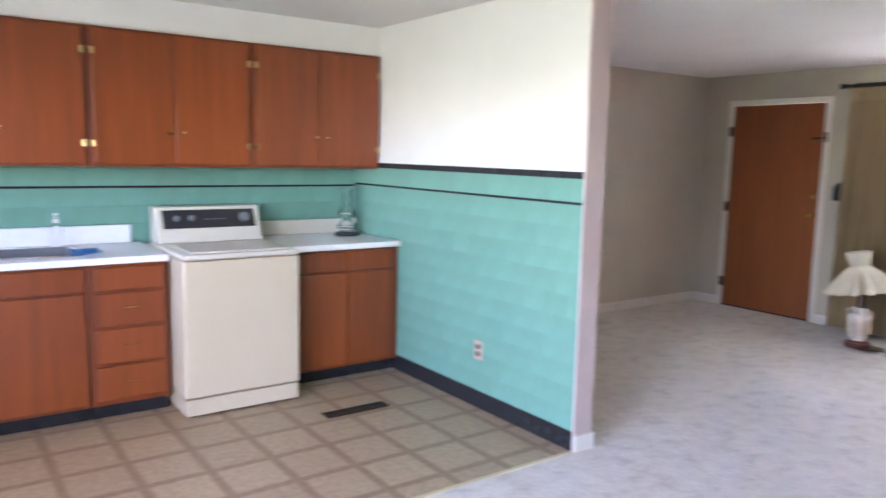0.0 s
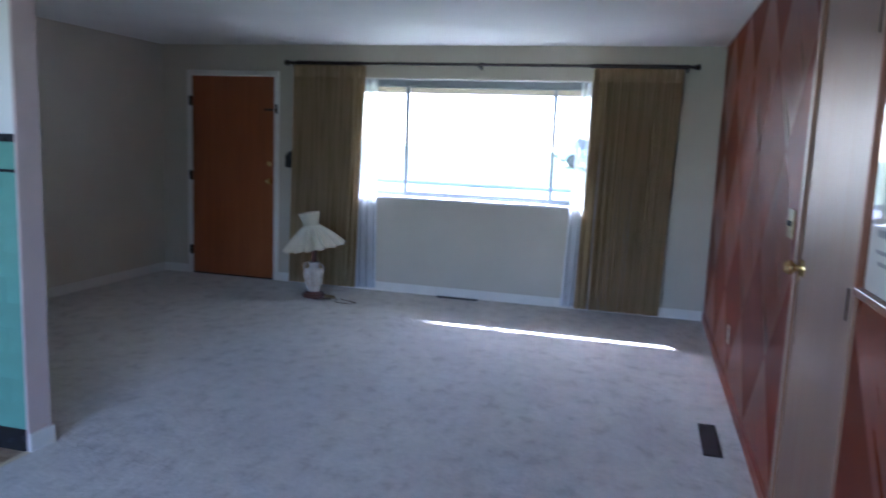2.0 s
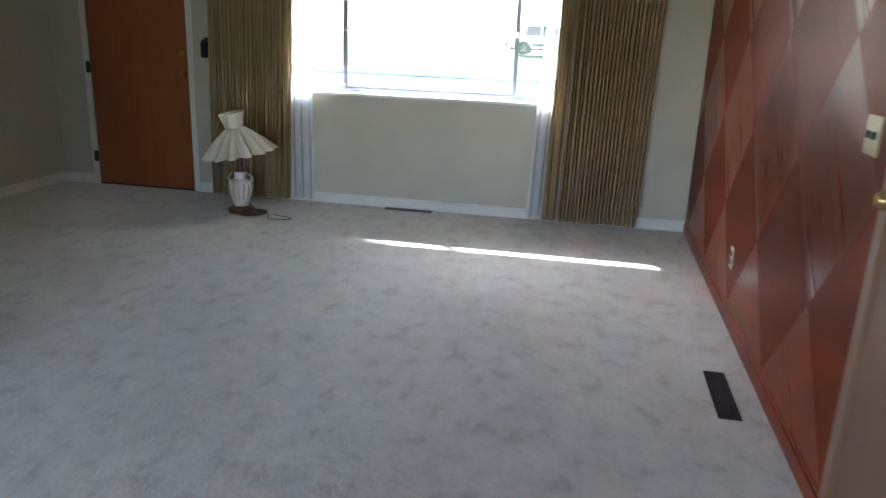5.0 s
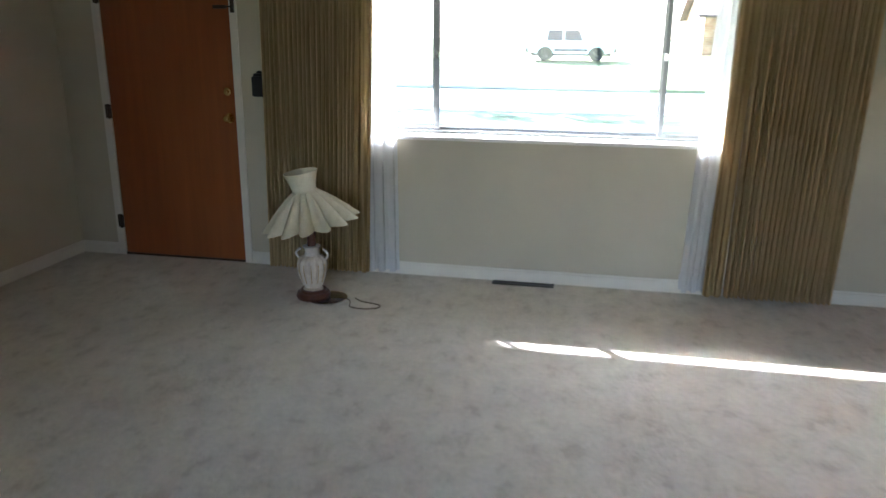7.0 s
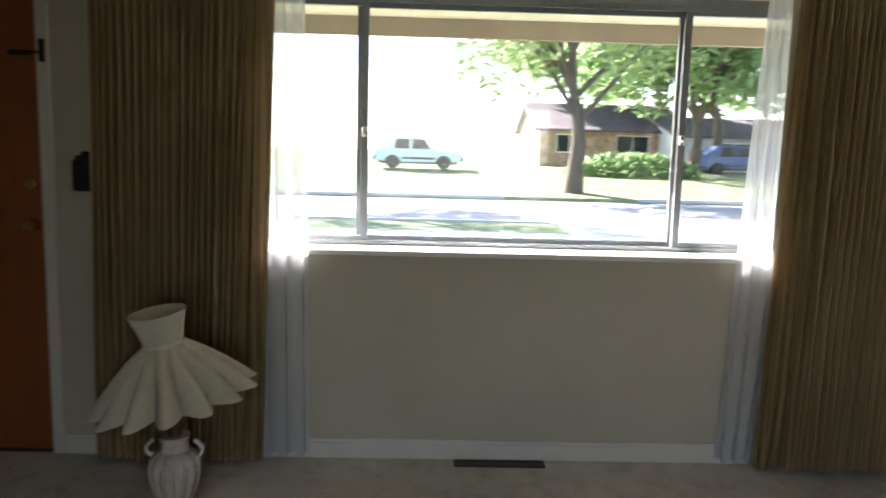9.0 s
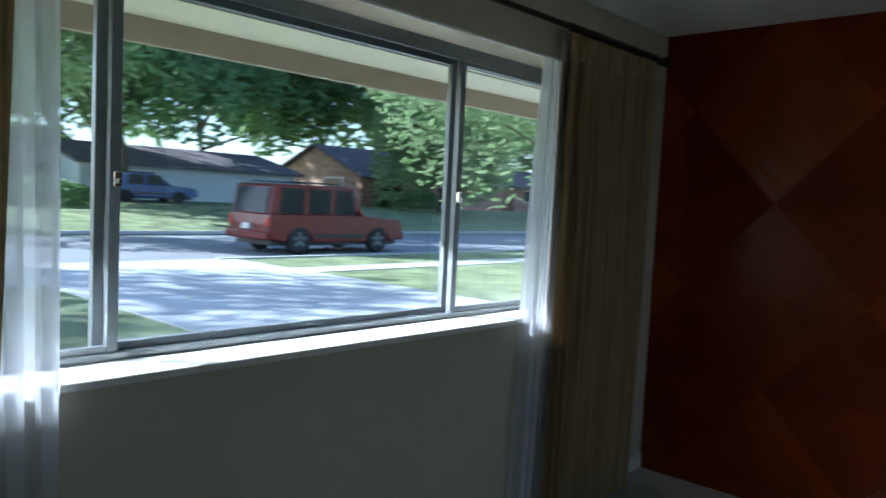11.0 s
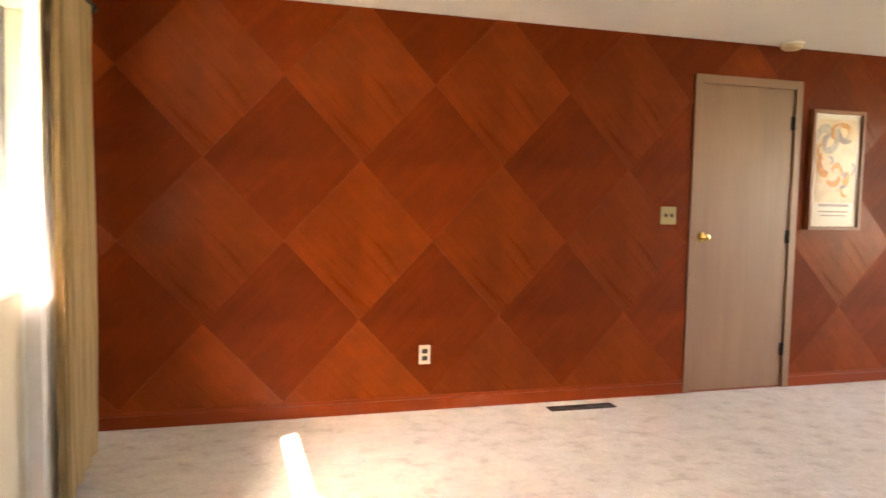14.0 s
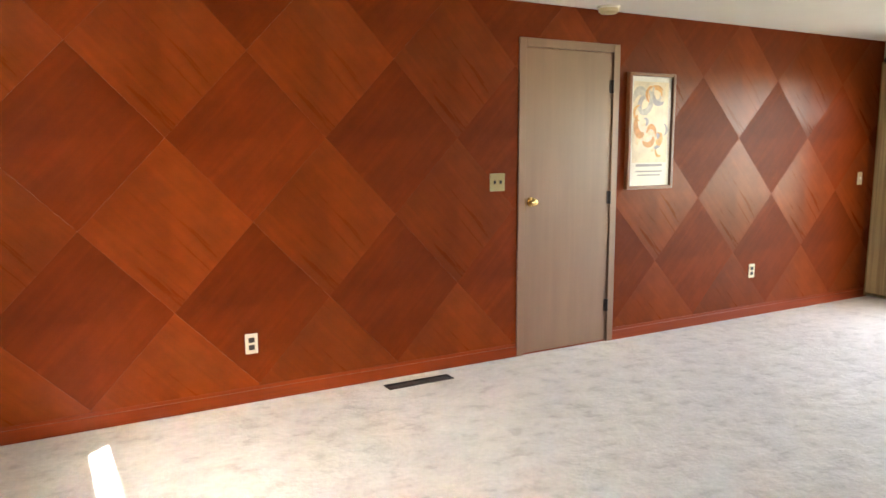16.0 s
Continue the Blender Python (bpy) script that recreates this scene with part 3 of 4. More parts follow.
for x, s in ((-3.93, -1), (-0.26, 1)):
    part("finial", lathe([(0.013, 0), (0.024, 0.006), (0.016, 0.014), (0.026, 0.028), (0.024, 0.045), (0, 0.055)], 20, m=Matrix.Translation((x, -0.11, 2.145)) @ pose(0, 0, 0, 0, 90 * s, 0)), BRONZE, cr, "", True)
for x in (-3.88, -2.08, -0.31):
    part("bracket", boxes((x - 0.012, -0.01, 2.11, x + 0.012, 0.0, 2.18), (x - 0.006, -0.11, 2.118, x + 0.006, -0.005, 2.13), (x - 0.008, -0.145, 2.118, x + 0.008, -0.11, 2.128), bevel=0.002), BRONZE, cr)
part("sheer_rod", rod((-3.4, -0.045, 2.018), (-0.85, -0.045, 2.018), 0.007), TRIM, cr, "slim white rod for the sheers", True)
for x in (-3.4, -0.85):
    part("rod_bracket", boxes((x - 0.006, -0.05, 2.008, x + 0.006, 0.0, 2.028), bevel=0.002), TRIM, cr)


# ---- registers and outlets ----
def register(label, x0, y0, x1, y1, slats, along, z=0.0):
    """A floor register; with no slats it is the bare duct opening."""
    v = thing("floor_register", label, "floor vent")
    w = 0.012
    part("frame", boxes((x0, y0, z, x1, y0 + w, z + 0.006), (x0, y1 - w, z, x1, y1, z + 0.006), (x0, y0 + w, z, x0 + w, y1 - w, z + 0.006), (x1 - w, y0 + w, z, x1, y1 - w, z + 0.006), bevel=0.001), VENT, v)
    # no hole is cut: a black sheet imitates the shade inside
    part("duct", boxes((x0 + w, y0 + w, z - 0.002, x1 - w, y1 - w, z + 0.001)), DARK, v, "black sheet for the shaded depth of the duct")
    for k in range(1, slats):
        u = k / slats
        if along == "x":
            x = x0 + (x1 - x0) * u
            b = (x - 0.0025, y0 + w, z + 0.001, x + 0.0025, y1 - w, z + 0.005)
        else:
            y = y0 + (y1 - y0) * u
            b = (x0 + w, y - 0.0025, z + 0.001, x1 - w, y + 0.0025, z + 0.005)
        part("slat", boxes(b), VENT, v)
    return v


register("dark brown steel floor register under the window", -2.405, -0.092, -2.008, -0.022, 24, "x")
register("open floor duct with no grille beside the panelled wall", -0.21, -3.046, -0.12, -2.612, 0, "y")
register("dark steel floor register in the vinyl floor", -4.318, -4.93, -4.228, -4.533, 24, "y", -0.003)


def outlet(label, m, mat, slots=True):
    """A two-gang socket plate, built lying in xz and facing -y, then turned to its wall."""
    o = thing("outlet", label, "outlet", group="wall outlets")
    part("plate", boxes((-0.035, -0.006, -0.057, 0.035, 0, 0.057), bevel=0.003), mat, o)
    for z in (-0.021, 0.021):
        f = part("socket", boxes((-0.017, -0.009, z - 0.014, 0.017, -0.005, z + 0.014), bevel=0.003), DARK if slots else mat, o)
    part("screw", boxes((-0.003, -0.0075, -0.003, 0.003, -0.005, 0.003)), CHROME, o)
    o.matrix_world = m
    return o


outlet("white outlet with dark sockets in the panelled wall", pose(-0.008, -1.863, 0.337, 0, 0, -90), PLATEGREY)
outlet("ivory outlet low on the panelled wall", pose(-0.008, -6.004, 0.383, 0, 0, -90), IVORY)
outlet("pinkish ivory outlet in the green tiles", pose(-3.93, YT0 - 0.012, 0.348, 0, 0, 0), PINKPLAST)
sw = thing("light_switch", "brass-toned double switch plate beside the taupe door", "light switch")
part("plate", boxes((-0.014, -3.543, 1.126, -0.008, -3.428, 1.241), bevel=0.003), BRASSY, sw)
for y in (-3.508, -3.463):
    part("toggle", boxes((-0.024, y - 0.006, 1.174, -0.013, y + 0.006, 1.196), bevel=0.002), DARK, sw)
sw = thing("light_switch", "small ivory switch plate by the back wall", "light switch")
part("plate", boxes((-0.014, -7.44, 1.05, -0.008, -7.37, 1.165), bevel=0.003), IVORY, sw)
part("toggle", boxes((-0.024, -7.41, 1.098, -0.013, -7.40, 1.12), bevel=0.002), WPLAST, sw)

# ---- taupe door in the panelled wall ----
sd = thing("door_2", "taupe stained flush interior door, closed", "door", boxes((-0.004, -4.441, 0.012, 0.002, -3.706, 2.045), bevel=0.001), TAUPE, "structure")
thing("door_frame", "narrow taupe door casing", "door frame", boxes((-0.018, -3.703, 0, 0.003, -3.648, 2.105), (-0.018, -4.498, 0, 0.003, -4.443, 2.105), (-0.018, -4.443, 2.048, 0.003, -3.703, 2.105), bevel=0.003), TAUPE, "structure")
knob(sd, (-0.004, -3.757, 1.046), (-1, 0, 0), 0.027, 0.062)
part("strike", boxes((-0.008, -3.713, 0.99, -0.003, -3.705, 1.07)), BRASS, sd)
for z in (1.82, 1.05, 0.27):
    part("hinge", rod((-0.014, -4.441, z - 0.045), (-0.014, -4.441, z + 0.045), 0.008, bm=boxes((-0.0075, -4.453, z - 0.045, -0.003, -4.418, z + 0.045))), BRONZE, sd, "dark bronze hinge")

# ---- framed print ----
pic = thing("framed_print", "framed abstract print in warm tones under glass", "picture")
py0, py1, pz0, pz1 = -5.02, -4.573, 1.1, 1.924
fw = 0.024
for nm, b in (("frame_side", (-0.045, py0, pz0, -0.006, py0 + fw, pz1)), ("frame_side", (-0.045, py1 - fw, pz0, -0.006, py1, pz1)), ("frame_rail", (-0.045, py0 + fw, pz0, -0.006, py1 - fw, pz0 + fw)), ("frame_rail", (-0.045, py0 + fw, pz1 - fw, -0.006, py1 - fw, pz1))):
    part(nm, boxes(b, bevel=0.004), FRAMEW, pic)
part("mat_board", boxes((-0.022, py0 + fw, pz0 + fw, -0.008, py1 - fw, pz1 - fw)), PAPER_W, pic)
art = part("print", boxes((-0.0235, py0 + 0.055, pz0 + 0.19, -0.0225, py1 - 0.055, pz1 - 0.06)), PAPER, pic, "cream print with swirling orange shapes")
rnd = random.Random(4)
for k in range(24):
    y, z = rnd.uniform(py0 + 0.11, py1 - 0.11), rnd.uniform(pz0 + 0.26, pz1 - 0.13)
    r, a0, a1 = rnd.uniform(0.03, 0.07), rnd.uniform(0, 6.28), rnd.uniform(2.0, 4.5)
    wd = rnd.uniform(0.02, 0.05)
    pts = [(a0 + a1 * i / 10) for i in range(11)]
    x = -0.0238 - 0.00015 * k
    b2 = bmesh.new()
    e = rnd.uniform(0.7, 1.5)
    ins = [b2.verts.new((x, y + r * math.cos(a), z + e * r * math.sin(a))) for a in pts]
    out = [b2.verts.new((x, y + (r + wd * math.sin(math.pi * i / 10)) * math.cos(a), z + e * (r + wd * math.sin(math.pi * i / 10)) * math.sin(a))) for i, a in enumerate(pts)]
    for i in range(1, 9):
        b2.faces.new((ins[i], ins[i + 1], out[i + 1], out[i]))
    part("brush_shape", b2, INKS[k % 5], art)
for k, (z, h, wd) in enumerate(((1.262, 0.018, 0.26), (1.222, 0.010, 0.26), (1.195, 0.010, 0.22))):
    part("caption_bar", boxes((-0.0245, (py0 + py1) / 2 - wd / 2, z, -0.0235, (py0 + py1) / 2 + wd / 2, z + h)), INKS[3], art)
g = part("glazing", boxes((-0.036, py0 + fw - 0.004, pz0 + fw - 0.004, -0.032, py1 - fw + 0.004, pz1 - fw + 0.004)), PICGLASS, pic)
g.visible_shadow = False

sa = thing("smoke_alarm", "round cream smoke alarm on the ceiling", "smoke alarm")
part("base", lathe([(0, 0), (0.075, 0), (0.078, -0.012), (0.07, -0.014)][::-1], 28, at=(-0.13, -4.28, ZC)), WPLAST, sa, "", True)
part("cover", lathe([(0.068, -0.012), (0.066, -0.034), (0.05, -0.045), (0, -0.047)][::-1], 28, at=(-0.13, -4.28, ZC)), IVORY, sa, "", True)

# ---- table lamp on the floor ----
LX, LY = -3.42, -0.6
lamp = thing("table_lamp", "white urn lamp with fluted ivory shade standing on the carpet", "lamp", at=(LX, LY, 0))
part("tray", lathe([(0, 0.004), (0.1, 0.004), (0.118, 0.014), (0.122, 0.014), (0.104, 0.0), (0, 0.0)][::-1], 32, at=(0.085, 0.0, 0.001)), CHROME, lamp, "round plated tray", True)
part("foot", lathe([(0, 0.012), (0.098, 0.012), (0.104, 0.03), (0.096, 0.048), (0.08, 0.054), (0.074, 0.068), (0, 0.07)], 32), LAMPW, lamp, "dark turned wooden foot", True)


def flute(a, k):
    return 1 + (0.05 * math.cos(12 * a) if 2 <= k <= 7 else 0)


part("urn", lathe([(0.062, 0.068), (0.05, 0.08), (0.056, 0.092), (0.075, 0.137), (0.086, 0.187), (0.088, 0.221), (0.083, 0.250), (0.067, 0.267), (0.048, 0.277), (0.042, 0.305), (0.054, 0.332), (0.02, 0.334)], 72, wave=flute), CERAMIC, lamp, "white fluted porcelain urn", True)
for s in (-1, 1):
    part("urn_handle", tube([(s * (0.07 + 0.03 * math.sin(math.pi * i / 8)), 0, 0.245 + 0.07 * i / 8) for i in range(9)], 0.008), CERAMIC, lamp, "", True)
for i in range(12):
    a = 2 * math.pi * (i + 0.5) / 12
    part("gilt_line", tube([(r * math.cos(a), r * math.sin(a), z) for r, z in ((0.064, 0.113), (0.077, 0.155), (0.087, 0.197), (0.085, 0.231))], 0.0028, 5), GILT, lamp)
part("neck", rod((0, 0, 0.33), (0, 0, 0.46), 0.026), LAMPW, lamp, "dark metal neck", True)
part("socket", rod((0, 0, 0.46), (0, 0, 0.53), 0.016), BRASS, lamp, "", True)


def pleat(a, k):
    return 1 + (0.19, 0.19, 0.18, 0.16, 0.10, 0.0, 0.0, 0.0)[min(k, 7)] * (abs(math.cos(7 * a)) * 2 - 1.3)


tilt = pose(0.005, 0, 0.472, 4, -9, 0) @ Matrix.Scale(0.94, 4)
shade_ = bmesh.new()
outer = [(0.275, 0.0), (0.232, 0.05), (0.184, 0.105), (0.13, 0.16), (0.09, 0.195), (0.072, 0.212), (0.082, 0.26), (0.104, 0.33)]
lathe(outer, 156, shade_, m=tilt, wave=pleat)
bmesh.ops.delete(shade_, geom=[f for f in shade_.faces if len(f.verts) > 4], context="FACES_ONLY")
bmesh.ops.solidify(shade_, geom=shade_.faces[:], thickness=0.002)
sh = part("shade", shade_, SHADE, lamp, "pleated ivory shade with a flared collar", True)
part("shade_band", lathe([(0.0735, 0.205), (0.0765, 0.209), (0.0765, 0.215), (0.0735, 0.219)], 48, m=tilt), SHADE, sh, "", True)
pts = [(0.1, -0.01), (0.2, 0.02), (0.24, -0.03), (0.26, -0.1), (0.33, -0.12), (0.41, -0.1), (0.43, -0.05), (0.37, -0.02), (0.3, 0.0), (0.24, 0.05)]
sm = []
for i in range(len(pts) - 1):
    p0, p1, p2, p3 = [Vector((*pts[max(0, min(len(pts) - 1, i + k))], 0.006)) for k in (-1, 0, 1, 2)]
    for s in range(6):
        t = s / 6
        sm.append(0.5 * ((2 * p1) + (p2 - p0) * t + (2 * p0 - 5 * p1 + 4 * p2 - p3) * t * t + (3 * p1 - p0 - 3 * p2 + p3) * t ** 3))
part("cord", tube(sm, 0.0035, 6), CORD, lamp, "brown flex lying on the carpet", True)

# ---- kitchen ----
KX0 = XK - KITCHEN.x       # kitchen side wall and
KY0 = YT0 - KITCHEN.y       # face of the partition in the kitchen's own frame
run_start = set(bpy.data.objects)


def cupboard_door(parent, name, x, y0, y1, z0, z1, mat=None, t=0.018):
    return part(name, boxes((x, y0, z0, x + t, y1, z1), bevel=0.004), mat or CABW, parent)


def hinge_pair(parent, x, y, zs):
    for z in zs:
        part("hinge", boxes((x + 0.016, y - 0.012, z - 0.02, x + 0.021, y + 0.012, z + 0.02), bevel=0.002), BRASS, parent, "small brass hinge")


UX = -5.158
for y0, y1, splits in ((-5.14, KY0 - 0.012, 2), (-6.07, -5.145, 2), (-7.0, -6.075, 2)):
    u = thing("wall_cabinet", "varnished red-brown wooden wall cabinet with flush doors", "cabinet", group="wall cabinets")
    part("body", boxes((KX0, y0, 1.398, UX, y1, 2.176), bevel=0.002), CABD, u)
    w = (y1 - y0) / splits
    for k in range(splits):
        a, b = y0 + w * k + (0.022 if k == 0 else 0.003), y0 + w * (k + 1) - (0.022 if k == splits - 1 else 0.003)
        d = cupboard_door(u, "door", UX, a, b, 1.418, 2.16)
        hinge_pair(d, UX, a if k == 0 else b, (1.53, 2.04))
        yk = b - 0.035 if k == 0 else a + 0.035
        part("pull", lathe([(0.006, 0), (0.006, 0.012), (0.013, 0.018), (0.011, 0.026), (0, 0.028)], 14, m=Matrix.Translation((UX + 0.018, yk, 1.60)) @ pose(0, 0, 0, 0, 90, 0)), BRASS, d, "small brass knob", True)

BX = -4.888
cab = thing("base_cabinet", "varnished red-brown base cabinet with two doors and drawers", "cabinet", group="base cabinets")
part("body", boxes((KX0, -4.975, 0.085, BX, KY0 - 0.014, 0.878), bevel=0.002), CABD, cab)
part("toe_kick", boxes((KX0, -4.975, -0.003, BX - 0.06, KY0 - 0.014, 0.085)), BLACK, cab, "recessed black toe kick")
for a, b in ((-4.955, -4.625), (-4.615, -4.295)):
    cupboard_door(cab, "drawer", BX, a, b, 0.738, 0.862)
    cupboard_door(cab, "door", BX, a, b, 0.105, 0.722)
cab = thing("base_cabinet", "varnished red-brown drawer cabinet with brass pulls", "cabinet", group="base cabinets")
part("body", boxes((KX0, -6.15, 0.085, BX, -5.745, 0.878), bevel=0.002), CABD, cab)
part("toe_kick", boxes((KX0, -6.15, -0.003, BX - 0.06, -5.745, 0.085)), BLACK, cab, "recessed black toe kick")
for z0, z1 in ((0.735, 0.858), (0.535, 0.715), (0.325, 0.515), (0.115, 0.305)):
    d = cupboard_door(cab, "drawer", BX, -6.12, -5.775, z0, z1)
    if z0 < 0.7:
        zc = (z0 + z1) / 2 + 0.01
        part("pull", tube([(BX + 0.016, -5.985, zc), (BX + 0.036, -5.98, zc), (BX + 0.04, -5.95, zc), (BX + 0.036, -5.92, zc), (BX + 0.016, -5.915, zc)], 0.004), BRASS, d, "bent brass pull", True)
cab = thing("base_cabinet", "varnished red-brown sink cabinet with plain doors", "cabinet", group="base cabinets")
part("body", boxes((KX0, -7.05, 0.085, BX, -6.155, 0.878), bevel=0.002), CABD, cab)
part("toe_kick", boxes((KX0, -7.05, -0.003, BX - 0.06, -6.155, 0.085)), BLACK, cab, "recessed black toe kick")
part("false_front", boxes((BX, -7.03, 0.738, BX + 0.018, -6.175, 0.862), bevel=0.004), CABW, cab)
for a, b in ((-7.03, -6.605), (-6.595, -6.175)):
    cupboard_door(cab, "door", BX, a, b, 0.105, 0.722)

ct = thing("countertop", "white laminate worktop over the small base cabinet", "countertop")
part("top", boxes((KX0, -5.03, 0.879, -4.852, KY0 - 0.013, 0.918), bevel=0.006), WHITE, ct)
part("upstand", boxes((KX0 + 0.011, -5.03, 0.919, KX0 + 0.03, KY0 - 0.014, 1.02), bevel=0.004), CREAMTOP, ct, "low cream upstand")
ct = thing("countertop", "white laminate worktop with a steel sink", "countertop")
sy0, sy1 = -6.62, -6.17
part("top", boxes((KX0, sy1, 0.879, -4.852, -5.74, 0.918), (KX0, -7.05, 0.879, -4.852, sy0, 0.918), (-4.98, sy0, 0.879, -4.852, sy1, 0.918), (KX0, sy0, 0.879, -5.36, sy1, 0.918), bevel=0.005), WHITE, ct)
part("upstand", boxes((KX0 + 0.011, -7.05, 0.919, KX0 + 0.03, -5.8, 1.03), bevel=0.004), WHITE, ct, "white laminate upstand")
sk = part("sink", boxes((-5.36, sy0, 0.74, -4.98, sy1, 0.745), (-5.36, sy0, 0.745, -5.355, sy1, 0.922), (-4.985, sy0, 0.745, -4.98, sy1, 0.922), (-5.355, sy0, 0.745, -4.985, sy0 + 0.005, 0.922), (-5.355, sy1 - 0.005, 0.745, -4.985, sy1, 0.922)), METAL, ct, "stainless steel sink bowl")
part("rim", boxes((-5.385, sy0 - 0.025, 0.9185, -4.955, sy0, 0.925), (-5.385, sy1, 0.9185, -4.955, sy1 + 0.025, 0.925), (-5.385, sy0, 0.9185, -5.36, sy1, 0.925), (-4.98, sy0, 0.9185, -4.955, sy1, 0.925), bevel=0.002), CHROME, sk)
bt = thing("soap_bottle", "clear blue-tinted soap bottle with white pump", "bottle", at=(-5.40, -6.22, 0.918))
part("bottle", lathe([(0, 0), (0.03, 0), (0.033, 0.01), (0.033, 0.1), (0.024, 0.125), (0.012, 0.13), (0.012, 0.145), (0, 0.145)], 20), JARGLASS, bt, "", True)
part("pump", lathe([(0.014, 0.145), (0.014, 0.165), (0.005, 0.167), (0.005, 0.19), (0.012, 0.192), (0.012, 0.2), (0, 0.202)], 14), WPLAST, bt, "", True)
sp = thing("dish_cloth", "crumpled blue cloth by the sink", "cloth", at=(-5.06, -6.13, 0.918))
bmc = bmesh.new()
bmesh.ops.create_grid(bmc, x_segments=14, y_segments=14, size=0.07)
for v in bmc.verts:
    v.co.z = 0.012 + 0.018 * noise.noise(v.co * 28) + 0.006
bmesh.ops.solidify(bmc, geom=bmc.faces[:], thickness=0.004)
part("cloth", bmc, BLUEG, sp, "", True)

# washing machine
wy0, wy1, wxf = -5.722, -5.052, -4.662
wm = thing("washing_machine", "cream enamel top-loading washing machine", "washing machine")
part("cabinet", boxes((-5.36, wy0, 0.115, wxf, wy1, 0.895), bevel=0.012), CREAM, wm)
part("kick_panel", boxes((-5.36, wy0 + 0.004, 0.012, wxf - 0.006, wy1 - 0.004, 0.108), bevel=0.006), CREAM, wm)
part("top", boxes((-5.37, wy0 - 0.004, 0.899, wxf + 0.008, wy1 + 0.004, 0.932), bevel=0.012), CREAMTOP, wm, "pale enamel top")
part("lid", boxes((-5.1, wy0 + 0.05, 0.933, wxf - 0.02, wy1 - 0.05, 0.944), bevel=0.005), CREAMTOP, wm, "pale lid")
con = part("console", prism([(-5.38, 0.933), (-5.19, 0.933), (-5.215, 1.0), (-5.285, 1.15), (-5.38, 1.15)], "y", wy0 + 0.012, wy1 - 0.012, bevel=0.008), CREAMTOP, wm, "sloping pale console")
sl = Matrix.Translation((-5.2465, 0, 1.075)) @ pose(0, 0, 0, 0, -25.0, 0)
b3 = boxes((0.0, wy0 + 0.05, -0.062, 0.008, wy1 - 0.05, 0.058), bevel=0.003)
bmesh.ops.transform(b3, matrix=sl, verts=b3.verts)
part("panel", b3, DARK, con, "black control panel")
for y, r in ((wy1 - 0.12, 0.032), (wy0 + 0.13, 0.018), (wy0 + 0.22, 0.018)):
    part("dial", lathe([(r, 0), (r * 0.92, 0.018), (r * 0.4, 0.02), (0, 0.02)], 20, m=sl @ pose(0.008, y, 0, 0, 90, 0)), METAL, con, "grey dial", True)
for k in range(4):
    b3 = boxes((0.0075, wy0 + 0.3 + 0.035 * k, -0.01, 0.009, wy0 + 0.322 + 0.035 * k, -0.004))
    bmesh.ops.transform(b3, matrix=sl, verts=b3.verts)
    part("marking", b3, METAL, con)
for y in (wy0 + 0.05, wy1 - 0.05):
    part("foot", rod((wxf - 0.06, y, -0.003), (wxf - 0.06, y, 0.02), 0.018), DARK, wm, "", True)

# coffee maker jar on a dark stand
cf = thing("glass_carafe", "tall tiered clear glass vessel on a dark stand", "jar", at=(-5.3, -4.40, 0.918))
part("stand", lathe([(0, 0), (0.085, 0), (0.09, 0.008), (0.085, 0.02), (0.06, 0.026), (0, 0.027)], 28), DARK, cf, "round dark stand", True)
part("jar", lathe([(0, 0.029), (0.052, 0.03), (0.067, 0.05), (0.064, 0.078), (0.036, 0.104), (0.03, 0.118), (0.052, 0.142), (0.057, 0.165), (0.04, 0.198), (0.026, 0.212), (0.025, 0.226), (0.037, 0.25), (0.03, 0.284), (0.027, 0.295), (0.043, 0.335), (0.039, 0.335), (0.022, 0.295), (0.031, 0.25), (0.02, 0.22), (0.051, 0.165), (0.024, 0.112), (0.058, 0.07), (0.05, 0.04), (0, 0.037)], 32), JARGLASS, cf, "clear glass in three swelling tiers", True)

# the kitchen run was drawn about its own corner; set it against the partition
for ob in set(bpy.data.objects) - run_start:
    if ob.parent is None:
        ob.matrix_basis = Matrix.Translation(KITCHEN) @ Matrix.Diagonal((1, 1, 0.98, 1)) @ ob.matrix_basis

# ---- back of the room: glass door and drape ----
gd = thing("door_3", "wide glass patio door in an aluminium frame", "door", kind="structure")
part("frame", boxes((s0, YB - 0.09, 0.0, s0 + 0.04, YB - 0.02, sz), (s1 - 0.04, YB - 0.09, 0.0, s1, YB - 0.02, sz), (s0 + 0.04, YB - 0.09, sz - 0.04, s1 - 0.04, YB - 0.02, sz), (s0 + 0.04, YB - 0.09, 0.0, s1 - 0.04, YB - 0.02, 0.04), ((s0 + s1) / 2 - 0.03, YB - 0.09, 0.04, (s0 + s1) / 2 + 0.03, YB - 0.02, sz - 0.04), bevel=0.002), METAL, gd)
# patio drape takes the backlit copy of the same cloth
drape(-0.72, -0.06, 31, "gold drape with painted fold shade beside the glass patio door", y=YB + 0.085, z1=2.13, mat=DRAPE_BACKLIT)
cr = thing("curtain_rod", "dark bronze rod above the patio door", "curtain rod")
part("pole", rod((-3.4, YB + 0.085, 2.15), (-0.1, YB + 0.085, 2.15), 0.014), BRONZE, cr, "", True)
part("finial", lathe([(0.014, 0), (0.026, 0.008), (0.02, 0.03), (0, 0.04)], 16, m=Matrix.Translation((-0.1, YB + 0.085, 2.15)) @ pose(0, 0, 0, 0, 90, 0)), BRONZE, cr, "", True)
